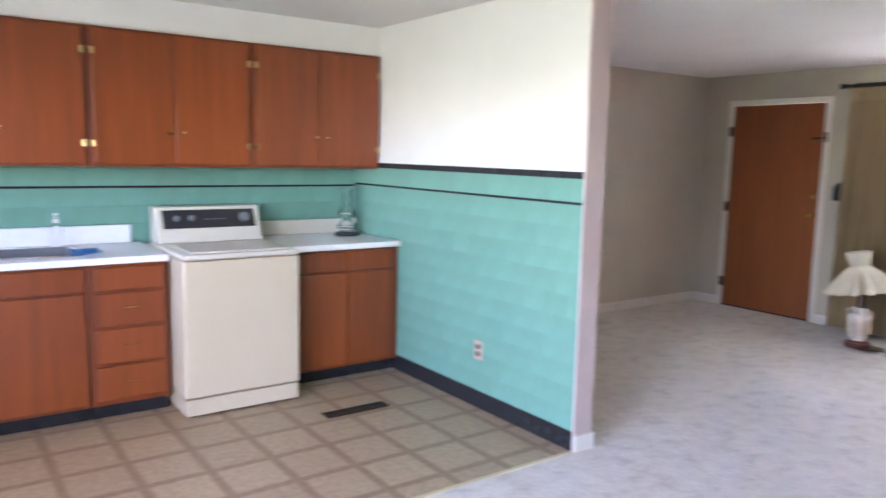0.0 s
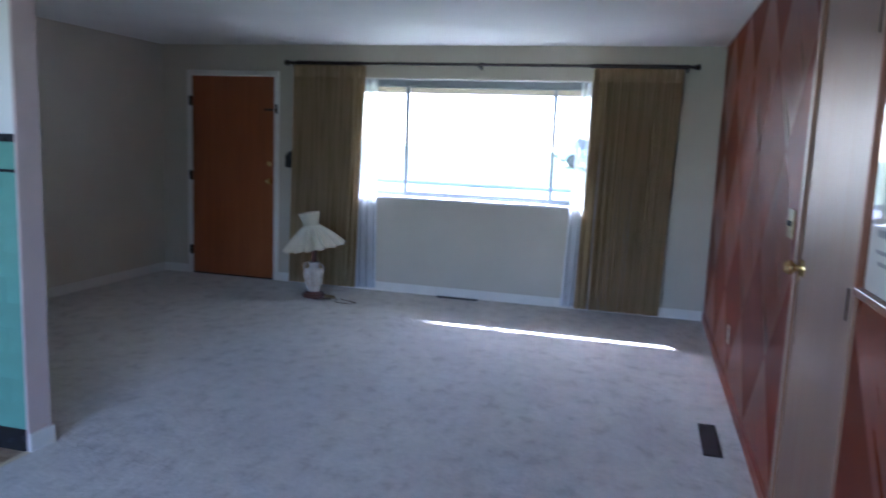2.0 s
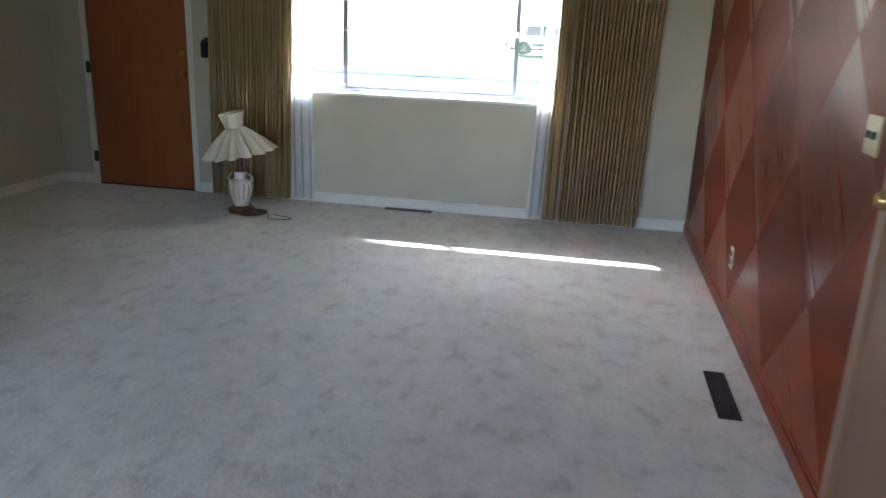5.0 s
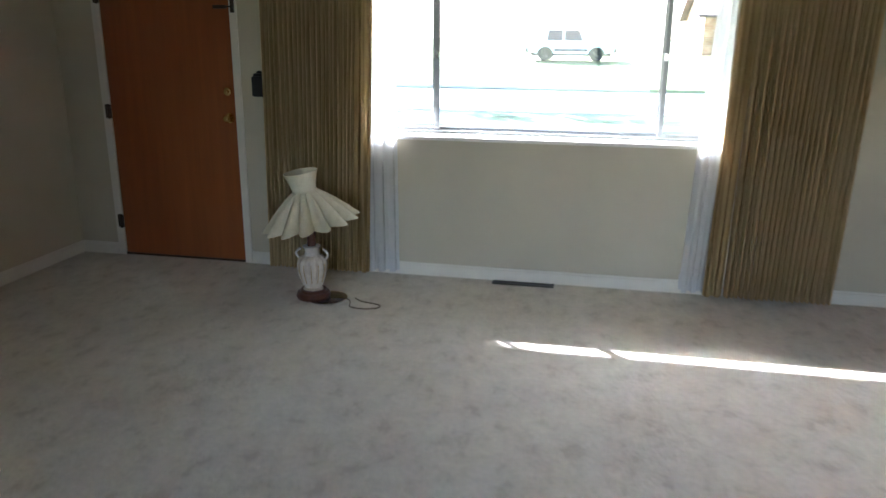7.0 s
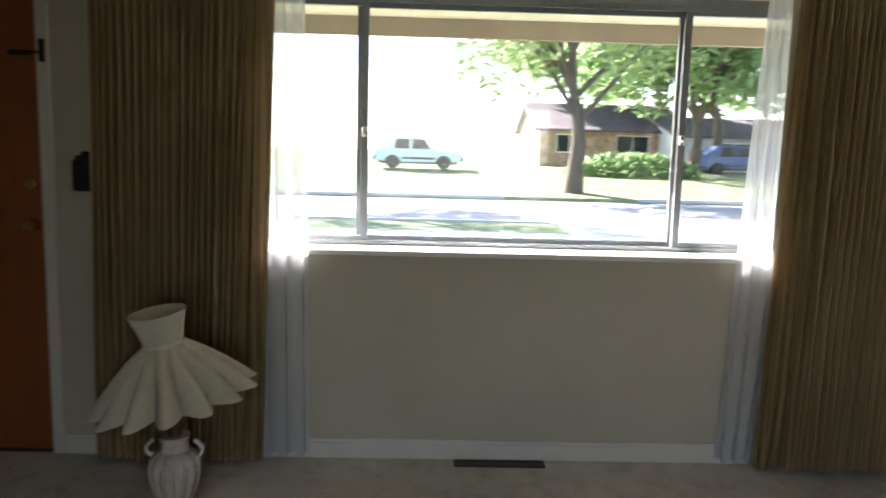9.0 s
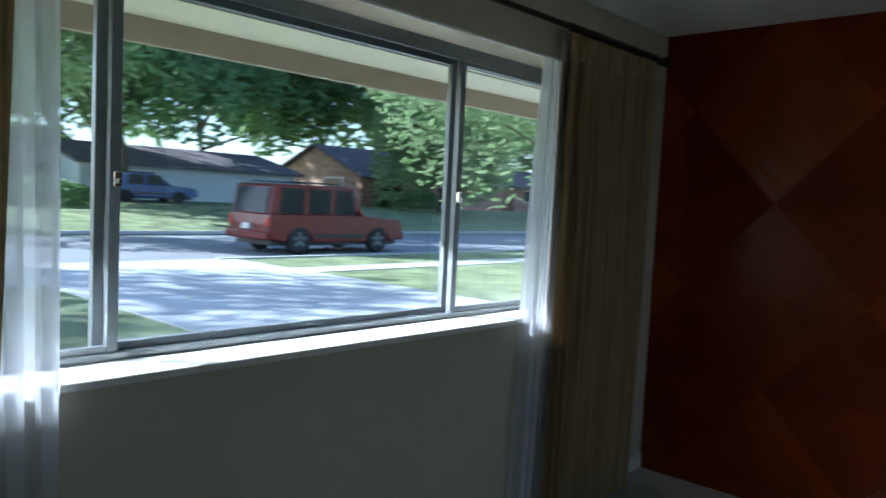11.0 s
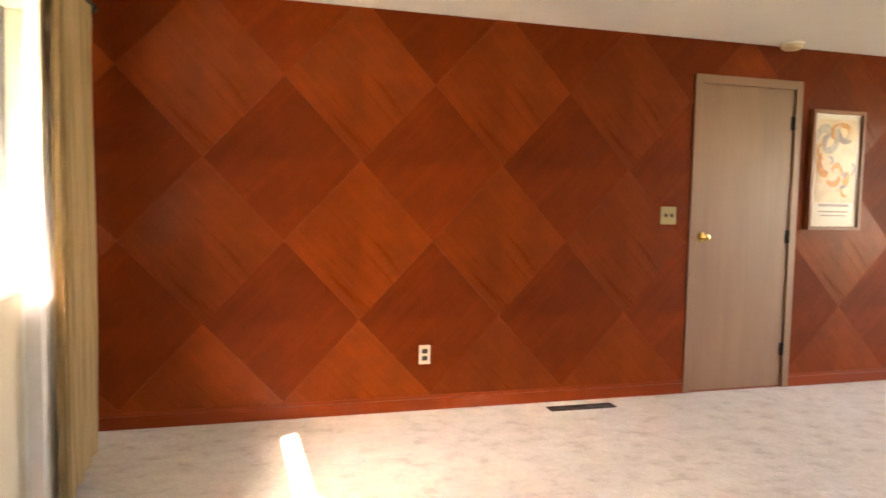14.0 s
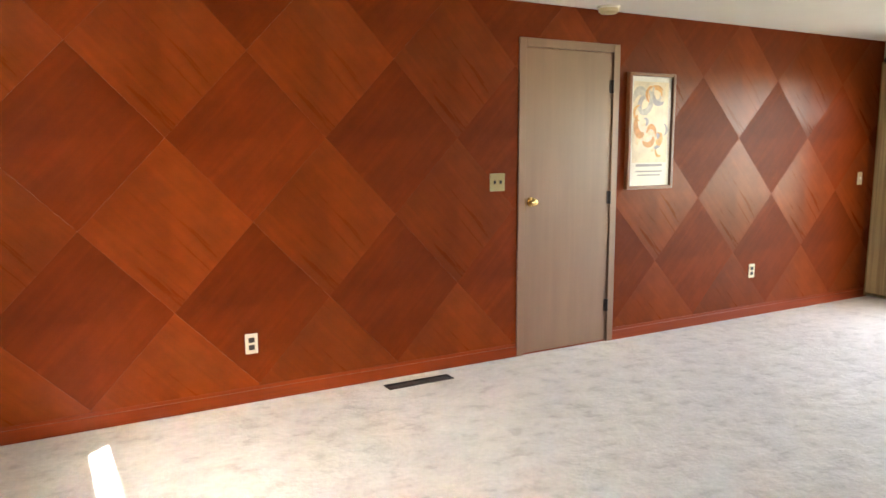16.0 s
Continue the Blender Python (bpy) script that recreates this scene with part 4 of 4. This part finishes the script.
for x in (-3.3, -1.7, -0.13):
    part("bracket", boxes((x - 0.006, YB, 2.12, x + 0.006, YB + 0.09, 2.135)), BRONZE, cr)

# ---- outdoors ----
def terrain():
    """One sheet to the horizon: level near the house, rising gently beyond the street."""
    bm = bmesh.new()
    ys = [-700, -60, -20, -7.9, 0.3, 6, 12.1, 12.2, 20.9, 21.0, 25, 30, 36, 60, 120, 700]
    zs = [GROUND] * 7 + [GROUND - 0.12, GROUND - 0.12] + [GROUND + 0.02, 0.25, 0.55, 0.65, 0.7, 0.8, 0.8]
    xs = [-700, -120, -40, -20, -9.0, 0.0, 10, 20, 40, 60, 120, 700]
    grid = [[bm.verts.new((x, y, z - 0.02)) for x in xs] for y, z in zip(ys, zs)]
    for r0, r1 in zip(grid, grid[1:]):
        for i in range(len(xs) - 1):
            bm.faces.new((r0[i], r0[i + 1], r1[i + 1], r1[i]))
    return bm


thing("ground", "sunlit green lawns on both sides of the street", "lawn", terrain(), GRASS, "structure")
structure("road", "grey asphalt street", "road", ASPH, (-300, 12.2, -0.35, 300, 20.95, GROUND - 0.115))
for y0, y1, z in ((12.05, 12.2, GROUND + 0.02), (20.95, 21.1, GROUND + 0.03)):
    structure("kerb", "pale concrete kerb", "kerb", CONC, (-300, y0, -0.4, 0.0, y1, z), (4.5, y0, -0.4, 300, y1, z))
for k, y in enumerate((0.4, 3.3, 6.2, 9.1)):
    structure("driveway", "pale concrete driveway slab", "driveway", CONC, (0.15, y, -0.3, 4.9, y + 2.89 if y < 9 else 12.2, GROUND - 0.004))
structure("pavement", "pale concrete sidewalk", "sidewalk", CONC, (4.92, 9.3, -0.3, 120, 10.1, GROUND - 0.003), (-120, 9.3, -0.3, 0.13, 10.1, GROUND - 0.003))

roof = thing("eaves", "low roof edge with pale soffit and dark fascia", "roof", kind="structure")
part("soffit_boards", boxes((-9, WALL_T, 2.06, 3, 1.0, 2.08)), SOFFIT, roof)
part("fascia", boxes((-9, 1.0, 1.96, 3, 1.035, 2.2)), FASCIA, roof)
part("soffit_seam", boxes((-9, 0.62, 2.054, 3, 0.628, 2.061)), FASCIA, roof)
# unseen roof; its long rear overhang is added to block sky light
part("roof_deck", boxes((-9, -10.5, 2.6, 3, 1.3, 2.66)), SHINGLE, roof)
part("gutter_closure", boxes((-9, 0.36, 2.2, 3, 1.035, 2.6)), FASCIA, roof)
structure("house_wall", "outer brick wall of the house beyond the window", "wall", BRICK, (0.12, -8.0, -0.3, 0.5, WALL_T, 2.6), (-9, -8.0, -0.3, XK - 0.2, WALL_T, 2.6))


def tree(label, x, y, z, trunk_h, trunk_r, crown_r, crown_h, n, leaf, mat, seed, low=0.0, bend=0.3):
    """A tapered trunk with limbs, and a crown of many small leaf blades in uneven clumps."""
    rnd = random.Random(seed)
    t = thing("tree", label, "tree", at=(x, y, z), group="street trees")
    pts = [Vector((bend * math.sin(i * 0.9) * i / 6, bend * math.cos(i * 1.3) * i / 8, trunk_h * 1.5 * i / 6)) for i in range(7)]
    bm = bmesh.new()
    rings = []
    for i, p in enumerate(pts):
        r = trunk_r * (1.25 if i == 0 else 1.0 - 0.11 * i)
        rings.append([bm.verts.new(p + Vector((r * math.cos(a), r * math.sin(a), -0.3 if i == 0 else 0))) for a in (2 * math.pi * k / 10 for k in range(10))])
    for p, q in zip(rings, rings[1:]):
        for k in range(10):
            bm.faces.new((p[k], p[(k + 1) % 10], q[(k + 1) % 10], q[k]))
    clumps = []
    for k in range(26):
        a, e = rnd.uniform(0, 6.28), rnd.uniform(-0.5, 1.3)
        rr = crown_r * rnd.uniform(0.35, 0.95)
        c = Vector((rr * math.cos(a) * math.cos(e * 0.8), rr * math.sin(a) * math.cos(e * 0.8), trunk_h + crown_h * 0.45 + crown_h * 0.5 * math.sin(e) - low))
        clumps.append((c, crown_r * rnd.uniform(0.2, 0.42)))
        if k < 9:
            s = pts[rnd.randint(3, 6)]
            rod(s, s + (c - s) * 0.9, trunk_r * 0.35, 6, bm, trunk_r * 0.08)
    part("trunk", bm, BARK, t, "", True)
    v, f = [], []
    for k in range(n):
        c, r = clumps[rnd.randrange(len(clumps))]
        d = Vector((rnd.gauss(0, 1), rnd.gauss(0, 1), rnd.gauss(0, 0.8)))
        d = d.normalized() * r * rnd.uniform(0.4, 1.0) ** 0.5
        p = c + d
        s = leaf * rnd.uniform(0.6, 1.3)
        u = Vector((rnd.gauss(0, 1), rnd.gauss(0, 1), rnd.gauss(0, 0.6))).normalized()
        w = u.orthogonal().normalized()
        i = len(v)
        v += [p - u * s, p + w * s * 0.45, p + u * s, p - w * s * 0.45]
        f.append((i, i + 1, i + 2, i + 3))
    me = bpy.data.meshes.new("crown")
    me.from_pydata([tuple(p) for p in v], [], f)
    me.materials.append(mat)
    cr_ = new("crown", me)
    cr_.parent = t
    return t


tree("leafy maple on the front lawn with sunlit leaves", 10.0, 5.9, GROUND, 2.2, 0.17, 5.0, 5.0, 24000, 0.095, LEAF_A, 11, low=0.7)
# unseen tree, added to throw dappled shade on the driveway
tree("tall unseen tree added to dapple the driveway with shade", -14.5, 23.0, 0.05, 8.6, 0.35, 5.0, 7.5, 5000, 0.19, LEAF_A, 31)
tree("tall street tree with a dark trunk across the street", 2.6, 22.5, 0.1, 3.2, 0.32, 5.0, 6.0, 14000, 0.2, LEAF_A, 12)
tree("bright ornamental tree in front of the brick house", 32.0, 31.5, 0.55, 1.6, 0.2, 5.4, 6.5, 15000, 0.24, LEAF_A, 13, low=0.9)
tree("large shade tree behind the houses", 13.0, 46.0, 0.6, 4.0, 0.4, 10.5, 14.0, 13000, 0.6, LEAF_B, 14)
tree("large shade tree behind the houses", 28.0, 55.0, 0.6, 4.0, 0.4, 12.5, 17.0, 14000, 0.6, LEAF_B, 15)
tree("large shade tree behind the brick house", 43.0, 58.0, 0.6, 4.0, 0.4, 12.5, 17.0, 14000, 0.6, LEAF_A, 16)
tree("large shade tree behind the brick house", 60.0, 52.0, 0.6, 4.0, 0.4, 12.0, 16.0, 13000, 0.6, LEAF_B, 17)
tree("large shade tree down the street", 75.0, 36.0, 0.6, 4.0, 0.4, 10.5, 12.0, 9500, 0.6, LEAF_A, 18)
tree("leafy street tree beside the garage", 9.5, 30.0, 0.5, 3.0, 0.3, 5.5, 7.5, 11000, 0.28, LEAF_B, 19)
tree("leafy tree at the end of the street", 40.0, 12.5, 0.0, 2.8, 0.3, 5.5, 7.0, 9000, 0.3, LEAF_B, 20)
tree("shade tree across the street", 12.0, 34.0, 0.5, 3.4, 0.32, 7.0, 9.0, 10000, 0.34, LEAF_B, 23)


def bush(label, x, y, z, rx, ry, rz, n, seed):
    rnd = random.Random(seed)
    v, f = [], []
    for k in range(n):
        d = Vector((rnd.gauss(0, 1), rnd.gauss(0, 1), abs(rnd.gauss(0, 1)))).normalized() * rnd.uniform(0.7, 1.05)
        p = Vector((d.x * rx, d.y * ry, d.z * rz + 0.02))
        s = 0.14 * rnd.uniform(0.6, 1.3)
        u = Vector((rnd.gauss(0, 1), rnd.gauss(0, 1), rnd.gauss(0, 1))).normalized()
        w = u.orthogonal()
        i = len(v)
        v += [p - u * s, p + w * s * 0.5, p + u * s, p - w * s * 0.5]
        f.append((i, i + 1, i + 2, i + 3))
    me = bpy.data.meshes.new("hedge")
    me.from_pydata([tuple(p) for p in v], [], f)
    me.materials.append(LEAF_B)
    ob = tagged(new("hedge", me), label, "hedge", "hedges", "stuff")
    ob.location = (x, y, z)
    return ob


bush("clipped dark green hedge before the brick house", 35.5, 36.8, 0.6, 2.6, 0.9, 1.5, 1500, 1)
bush("clipped dark green hedge before the brick house", 32.6, 36.9, 0.6, 1.4, 0.8, 1.2, 900, 2)
bush("dark green hedge across the street", 6.5, 29.0, 0.45, 3.0, 0.9, 1.0, 1500, 3)
bush("light rounded shrub by the red brick house", 58.0, 34.0, 0.6, 1.8, 1.5, 2.2, 1200, 4)


def house(label, x0, x1, y0, y1, z, eave, ridge, wall, openings, gable=None):
    """A low house, its ridge along x; openings on the front: (x0, x1, z0, z1, kind)."""
    h = thing("house", label, "house", group="houses across the street")
    t = 0.25
    cuts = sorted(openings)
    bs, px = [], x0
    for a, b, c, d, kind in cuts:
        bs += [(px, y0, z - 0.5, a, y0 + t, z + eave), (a, y0, z - 0.5, b, y0 + t, z + c), (a, y0, z + d, b, y0 + t, z + eave)]
        px = b
    bs.append((px, y0, z - 0.5, x1, y0 + t, z + eave))
    part("wall", boxes(*bs), wall, h)
    part("wall", boxes((x0, y1 - t, z - 0.5, x1, y1, z + eave)), wall, h)
    ym = (y0 + y1) / 2
    for x in (x0, x1 - t):
        part("gable_wall", prism([(y0 + t, z - 0.5), (y1 - t, z - 0.5), (y1 - t, z + eave), (ym, z + ridge - 0.12), (y0 + t, z + eave)], "x", x, x + t), gable or wall, h)
    o = 0.5
    k = (ridge - eave) / (ym - y0)
    for s in (-1, 1):
        ye = y0 - o if s < 0 else y1 + o
        part("roof", prism([(ye, z + eave - o * k), (ym, z + ridge), (ym, z + ridge + 0.14), (ye, z + eave - o * k + 0.14)], "x", x0 - 0.4, x1 + 0.4), SHINGLE, h)
    for a, b, c, d, kind in openings:
        if kind == "door":
            part("garage_door", boxes((a, y0 + 0.12, z + c, b, y0 + 0.18, z + d)), SIDING, h, "white garage door")
            continue
        wdw = part("window", boxes((a, y0 + 0.02, z + c, a + 0.07, y0 + 0.12, z + d), (b - 0.07, y0 + 0.02, z + c, b, y0 + 0.12, z + d), (a + 0.07, y0 + 0.02, z + c, b - 0.07, y0 + 0.12, z + c + 0.07), (a + 0.07, y0 + 0.02, z + d - 0.07, b - 0.07, y0 + 0.12, z + d), ((a + b) / 2 - 0.03, y0 + 0.04, z + c + 0.07, (a + b) / 2 + 0.03, y0 + 0.1, z + d - 0.07)), TRIM, h, "white framed window")
        part("pane", boxes((a + 0.07, y0 + 0.07, z + c + 0.07, b - 0.07, y0 + 0.08, z + d - 0.07)), CARGLASS, wdw)
    return h


hs = house("low brick house with a dark shingle roof", 30.8, 47.0, 38.0, 48.6, 0.55, 2.3, 4.45, BRICK_R, [(32.6, 35.0, 1.0, 2.1, "w"), (39, 41, 1.0, 2.1, "w")], BRICK)
part("gable_window", boxes((30.76, 40.2, 1.5, 30.81, 42.0, 2.6), bevel=0.01), CARGLASS, part("gable_window_frame", boxes((30.73, 40.1, 1.4, 30.8, 42.1, 1.5), (30.73, 40.1, 2.6, 30.8, 42.1, 2.7), (30.73, 40.1, 1.5, 30.8, 40.2, 2.6), (30.73, 42.0, 1.5, 30.8, 42.1, 2.6)), TRIM, hs))
house("pale sided house with a low grey roof", 11.0, 24.0, 36.5, 46.0, 0.5, 2.0, 3.1, SIDING, [(19.0, 21.4, 0.0, 1.8, "door"), (13.0, 15.0, 0.9, 1.7, "w")])
house("long red brick house with a white garage door", 50.0, 74.0, 39.0, 48.0, 0.6, 2.3, 3.9, BRICK_R, [(51.5, 54.0, 0.9, 2.0, "w"), (56.0, 59.0, 0.0, 2.1, "door"), (63, 66, 0.9, 2.0, "w")])
house("low tan brick house across the street", 4.0, 12.5, 40.0, 49.0, 0.55, 2.3, 3.9, BRICK, [(5.0, 6.6, 0.9, 2.0, "w"), (8.5, 10.5, 0.9, 2.0, "w")])


def car(label, m, body_mat, length, width, height, suv):
    """A parked car: body, glazed cabin, wheels with rims, lamps and bumpers; it faces +x."""
    c = thing("car", label, "car")
    hl, hw = length / 2, width / 2
    belt, r = height * (0.56 if suv else 0.6), height * (0.205 if suv else 0.22)
    wb = length * 0.295
    low = 0.3
    out = [(-hl, low + 0.1)]
    for wx in (-wb, wb):
        out += [(wx - r * 1.15, low)] + [(wx - r * 1.15 * math.cos(a), low + r * 0.95 * math.sin(a)) for a in (0.5, 1.1, 1.57, 2.04, 2.64)] + [(wx + r * 1.15, low)]
    out += [(hl, low + 0.1), (hl + 0.02, belt * 0.7), (hl - 0.06, belt - 0.08), (hl * 0.38, belt + 0.02), (-hl + 0.03, belt + 0.02), (-hl, belt * 0.75)]
    part("body", prism(out, "y", -hw, hw, bevel=0.03), body_mat, c, "", False)
    if suv:
        cab_ = [(-hl + 0.04, belt), (-hl + 0.16, height - 0.06), (-hl + 0.3, height), (hl * 0.08, height), (hl * 0.18, height - 0.05), (hl * 0.40, belt)]
    else:
        cab_ = [(-hl * 0.9, belt), (-hl * 0.55, height - 0.04), (-hl * 0.3, height), (hl * 0.05, height), (hl * 0.45, belt)]
    part("cabin", prism(cab_, "y", -hw + 0.07, hw - 0.07, bevel=0.03), body_mat, c)
    b0, b1 = belt + 0.04, height - 0.1
    spans = ((-0.86, -0.52), (-0.46, -0.14), (-0.08, 0.2)) if suv else ((-0.55, -0.2), (-0.14, 0.2))
    for s in (-1, 1):
        for a, b in spans:
            y = s * (hw - 0.07)
            q = [(a * hl, b0), (b * hl + (0.12 if b > 0.15 else 0), b0), (b * hl - (0.06 if b > 0.15 else 0), b1), (a * hl + (0.06 if a < -0.5 else 0), b1)]
            part("side_window", prism(q, "y", y - 0.008, y + 0.008), CARGLASS, c)
        part("mirror", boxes((hl * 0.26, s * hw - 0.08, belt + 0.03, hl * 0.26 + 0.1, s * hw + 0.1, belt + 0.16), bevel=0.03), body_mat, c)
        part("tail_lamp", boxes((-hl - 0.012, s * (hw - 0.1) - 0.08, belt * 0.72, -hl + 0.05, s * (hw - 0.1) + 0.08, belt * 0.95), bevel=0.01), LAMPRED, c, "red tail lamp")
        part("headlight", boxes((hl - 0.05, s * (hw - 0.2) - 0.12, belt * 0.68, hl + 0.03, s * (hw - 0.2) + 0.12, belt * 0.84), bevel=0.01), CHROME, c, "clear headlight")
        part("side_trim", boxes((-wb + r * 1.3, s * hw - 0.005, 0.42, wb - r * 1.3, s * hw + 0.012, 0.52), bevel=0.005), DARK, c, "dark side moulding")
        for wx in (-wb, wb):
            mm = Matrix.Translation((wx, s * (hw - 0.1), r)) @ pose(0, 0, 0, -90 * s)
            w = part("wheel", lathe([(0, -0.1), (r * 0.62, -0.1), (r * 0.7, 0.08), (r * 0.62, 0.095), (0, 0.07)], 24, m=mm), METAL, c, "", True)
            part("tyre", lathe([(r * 0.66, -0.11), (r * 0.93, -0.11), (r, -0.07), (r, 0.07), (r * 0.93, 0.11), (r * 0.66, 0.1)], 28, m=mm), TYRE, w, "", True)
            for k in range(5):
                part("spoke", boxes((-0.05, r * 0.1, 0.07, 0.05, r * 0.6, 0.1), bevel=0.01), METAL, w).matrix_basis = mm @ pose(0, 0, 0, 0, 0, 72 * k)
    for x0, x1, n in ((-hl - 0.09, -hl + 0.06, "rear_bumper"), (hl - 0.06, hl + 0.08, "front_bumper")):
        part(n, boxes((x0, -hw, 0.36, x1, hw, 0.58), bevel=0.04), DARK if not suv else body_mat, c)
    rear = prism([(-hl + 0.03, b0), (-hl + 0.13, b1), (-hl + 0.15, b1), (-hl + 0.05, b0)], "y", -hw + 0.2, hw - 0.2)
    bmesh.ops.translate(rear, verts=rear.verts, vec=(-0.02, 0, 0))
    part("rear_window", rear, CARGLASS, c)
    wsx = hl * (0.18 if suv else 0.05)
    ws = prism([(hl * (0.40 if suv else 0.45) + 0.015, b0 - 0.02), (wsx + 0.03, b1 + 0.02), (wsx + 0.01, b1 + 0.02), (hl * (0.40 if suv else 0.45) - 0.01, b0 - 0.02)], "y", -hw + 0.18, hw - 0.18)
    part("windscreen", ws, CARGLASS, c)
    if suv:
        for s in (-1, 1):
            part("roof_rail", tube([(-hl + 0.5, s * (hw - 0.2), height), (-hl + 0.6, s * (hw - 0.2), height + 0.06), (hl * 0.0, s * (hw - 0.2), height + 0.06), (hl * 0.06, s * (hw - 0.2), height)], 0.018), DARK, c, "black roof rail", True)
    part("licence_plate", boxes((-hl - 0.1, -0.16, 0.62, -hl - 0.005, 0.16, 0.76)), WPLAST, c)
    part("underbody", boxes((-hl + 0.15, -hw + 0.15, 0.22, hl - 0.15, hw - 0.15, 0.5)), DARK, c, "dark underbody")
    c.matrix_world = m
    return c


STREET = GROUND - 0.115
car("red four-door sport utility vehicle parked at the kerb", pose(9.15, 14.7, STREET), RED, 4.6, 1.9, 1.8, True)
car("dark pickup-like vehicle parked down the street", pose(26.0, 14.0, STREET, 0, 0, 180), DARKP, 4.9, 1.9, 1.85, True)
car("blue parked car in front of a house", pose(13.0, 33.5, 0.55), BLUE, 4.5, 1.75, 1.45, False)
car("pale teal parked car across the street", pose(-2.9, 30.2, 0.55), TEAL, 3.8, 1.7, 1.4, False)

# ---- panelled wall: diamond veneer boards ----
def clip(poly, axis, limit, keep_less):
    out = []
    for i, p in enumerate(poly):
        q = poly[(i + 1) % len(poly)]
        a = (p[axis] - limit) * (1 if keep_less else -1)
        b = (q[axis] - limit) * (1 if keep_less else -1)
        if a <= 0:
            out.append(p)
        if (a < 0 < b) or (b < 0 < a):
            t = a / (a - b)
            out.append((p[0] + (q[0] - p[0]) * t, p[1] + (q[1] - p[1]) * t))
    return out


HA, HB = 0.43, 0.4555
zones = ((-3.649, -0.002, 0.088, ZC), (YB, -4.497, 0.088, ZC), (-4.497, -3.649, 2.103, ZC))
panel_wall = bpy.data.objects["wall_east"]
theta = math.atan2(HA, HB)
for i in range(-5, 15):
    for j in range(-1, 6):
        if (i + j) % 2 == 0:
            continue
        cy, cz = -1.90 - HA * i, 0.10 + HB * j
        f = 0.9994
        dia = [(cy + HA * f, cz), (cy, cz + HB * f), (cy - HA * f, cz), (cy, cz - HB * f)]
        turn = theta if j % 2 else -theta
        back = pose(0, 0, 0, math.degrees(turn), 0, 0)
        bm = bmesh.new()
        for y0, y1, z0, z1 in zones:
            p = clip(clip(clip(clip(dia, 0, y1, True), 0, y0, False), 1, z1, True), 1, z0, False)
            if len(p) < 3 or abs(sum(p[k][0] * p[(k + 1) % len(p)][1] - p[(k + 1) % len(p)][0] * p[k][1] for k in range(len(p)))) < 1e-4:
                continue
            prism([(a - cy, b - cz) for a, b in p], "x", -0.008, 0.004, bm)
        if not bm.verts:
            bm.free()
            continue
        bmesh.ops.transform(bm, matrix=back.inverted(), verts=bm.verts)
        # rows alternate the two tones that imitate sheen by grain direction
        o = part("panel", bm, PANEL_B if j % 2 else PANEL_A, panel_wall)
        o.matrix_basis = Matrix.Translation((0, cy, cz)) @ back

# ---- glazed tiles ----
TS = 0.1085
tile_wall = thing("tile_wainscot", "mint green glazed wall tiles with black trim", "tiles", boxes((XK + 0.002, YT0 - 0.006, -0.003, XP - 0.013, YT0 - 0.001, 1.425)), GROUT, "structure")
splash = thing("tile_backsplash", "mint green glazed tiles behind the worktop", "tiles", boxes((XK + 0.001, -7.1, 0.9, XK + 0.005, YT0 - 0.007, 1.397)), GROUT, "structure")


def tile_mesh(w, h, t, mat, name):
    bm = bmesh.new()
    box(bm, -w / 2 + 0.0006, -t, -h / 2 + 0.0006, w / 2 - 0.0006, 0, h / 2 - 0.0006, 0.0012, 1)
    return finish(name, bm, mat)


full = tile_mesh(TS * 1.5, TS, 0.006, GREEN, "tile")
half = tile_mesh(TS * 0.75, TS, 0.006, GREEN, "tile")
rowm = tile_mesh(TS * 1.5, 0.117, 0.006, GREEN, "tile")
rowh = tile_mesh(TS * 0.75, 0.117, 0.006, GREEN, "tile")
base_t = tile_mesh(TS * 1.5, 0.105, 0.01, BLACK, "base_tile")
cap_t = tile_mesh(TS * 1.5, 0.036, 0.012, BLACK, "cap_tile")
liner = tile_mesh(TS * 1.5, 0.014, 0.008, BLACK, "liner_tile")
TW = TS * 1.5


def lay(parent, name, me, m):
    ob = new(name, me)
    ob.parent = parent
    ob.matrix_basis = m


def course(parent, name, me, short, z, start, end, place, offset=0.0):
    u = start
    if offset and short:
        lay(parent, name, short, place(u + TW / 4, z))
        u += TW / 2
    while u + TW <= end + 0.002:
        lay(parent, name, me, place(u + TW / 2, z))
        u += TW
    if short and u + TW / 2 <= end + 0.02:
        lay(parent, name, short, place(u + TW / 4, z))


def on_stub(u, z):
    return pose(XP - 0.013 - u, YT0 - 0.005, z)


def on_side(u, z):
    return pose(XK + 0.004, YT0 - 0.012 - u, z, 0, 0, 90)


L = XP - 0.013 - XK
course(tile_wall, "base_tile", base_t, None, 0.0525, 0, L, on_stub)
nrow = 10
hgt = (1.262 - 0.105) / nrow
for r in range(nrow):
    z = 0.105 + hgt * (r + 0.5)
    course(tile_wall, "tile", rowm, rowh, z, 0, L - 0.58 if z < 0.9 else L - 0.02, on_stub, r % 2)
course(tile_wall, "liner_tile", liner, None, 1.270, 0, L, on_stub)
course(tile_wall, "tile", rowm, rowh, 1.335, 0, L - 0.02, on_stub, 1)
course(tile_wall, "cap_tile", cap_t, None, 1.411, 0, L - 0.3, on_stub)
for r, z in enumerate((0.98, 1.09, 1.2)):
    course(splash, "tile", full, half, z, 0, 2.7, on_side, r % 2)
course(splash, "liner_tile", liner, None, 1.265, 0, 2.7, on_side)
course(splash, "tile", full, half, 1.328, 0, 2.7, on_side, 1)
tile_wall.scale.z, splash.scale.z = 0.988, 0.98
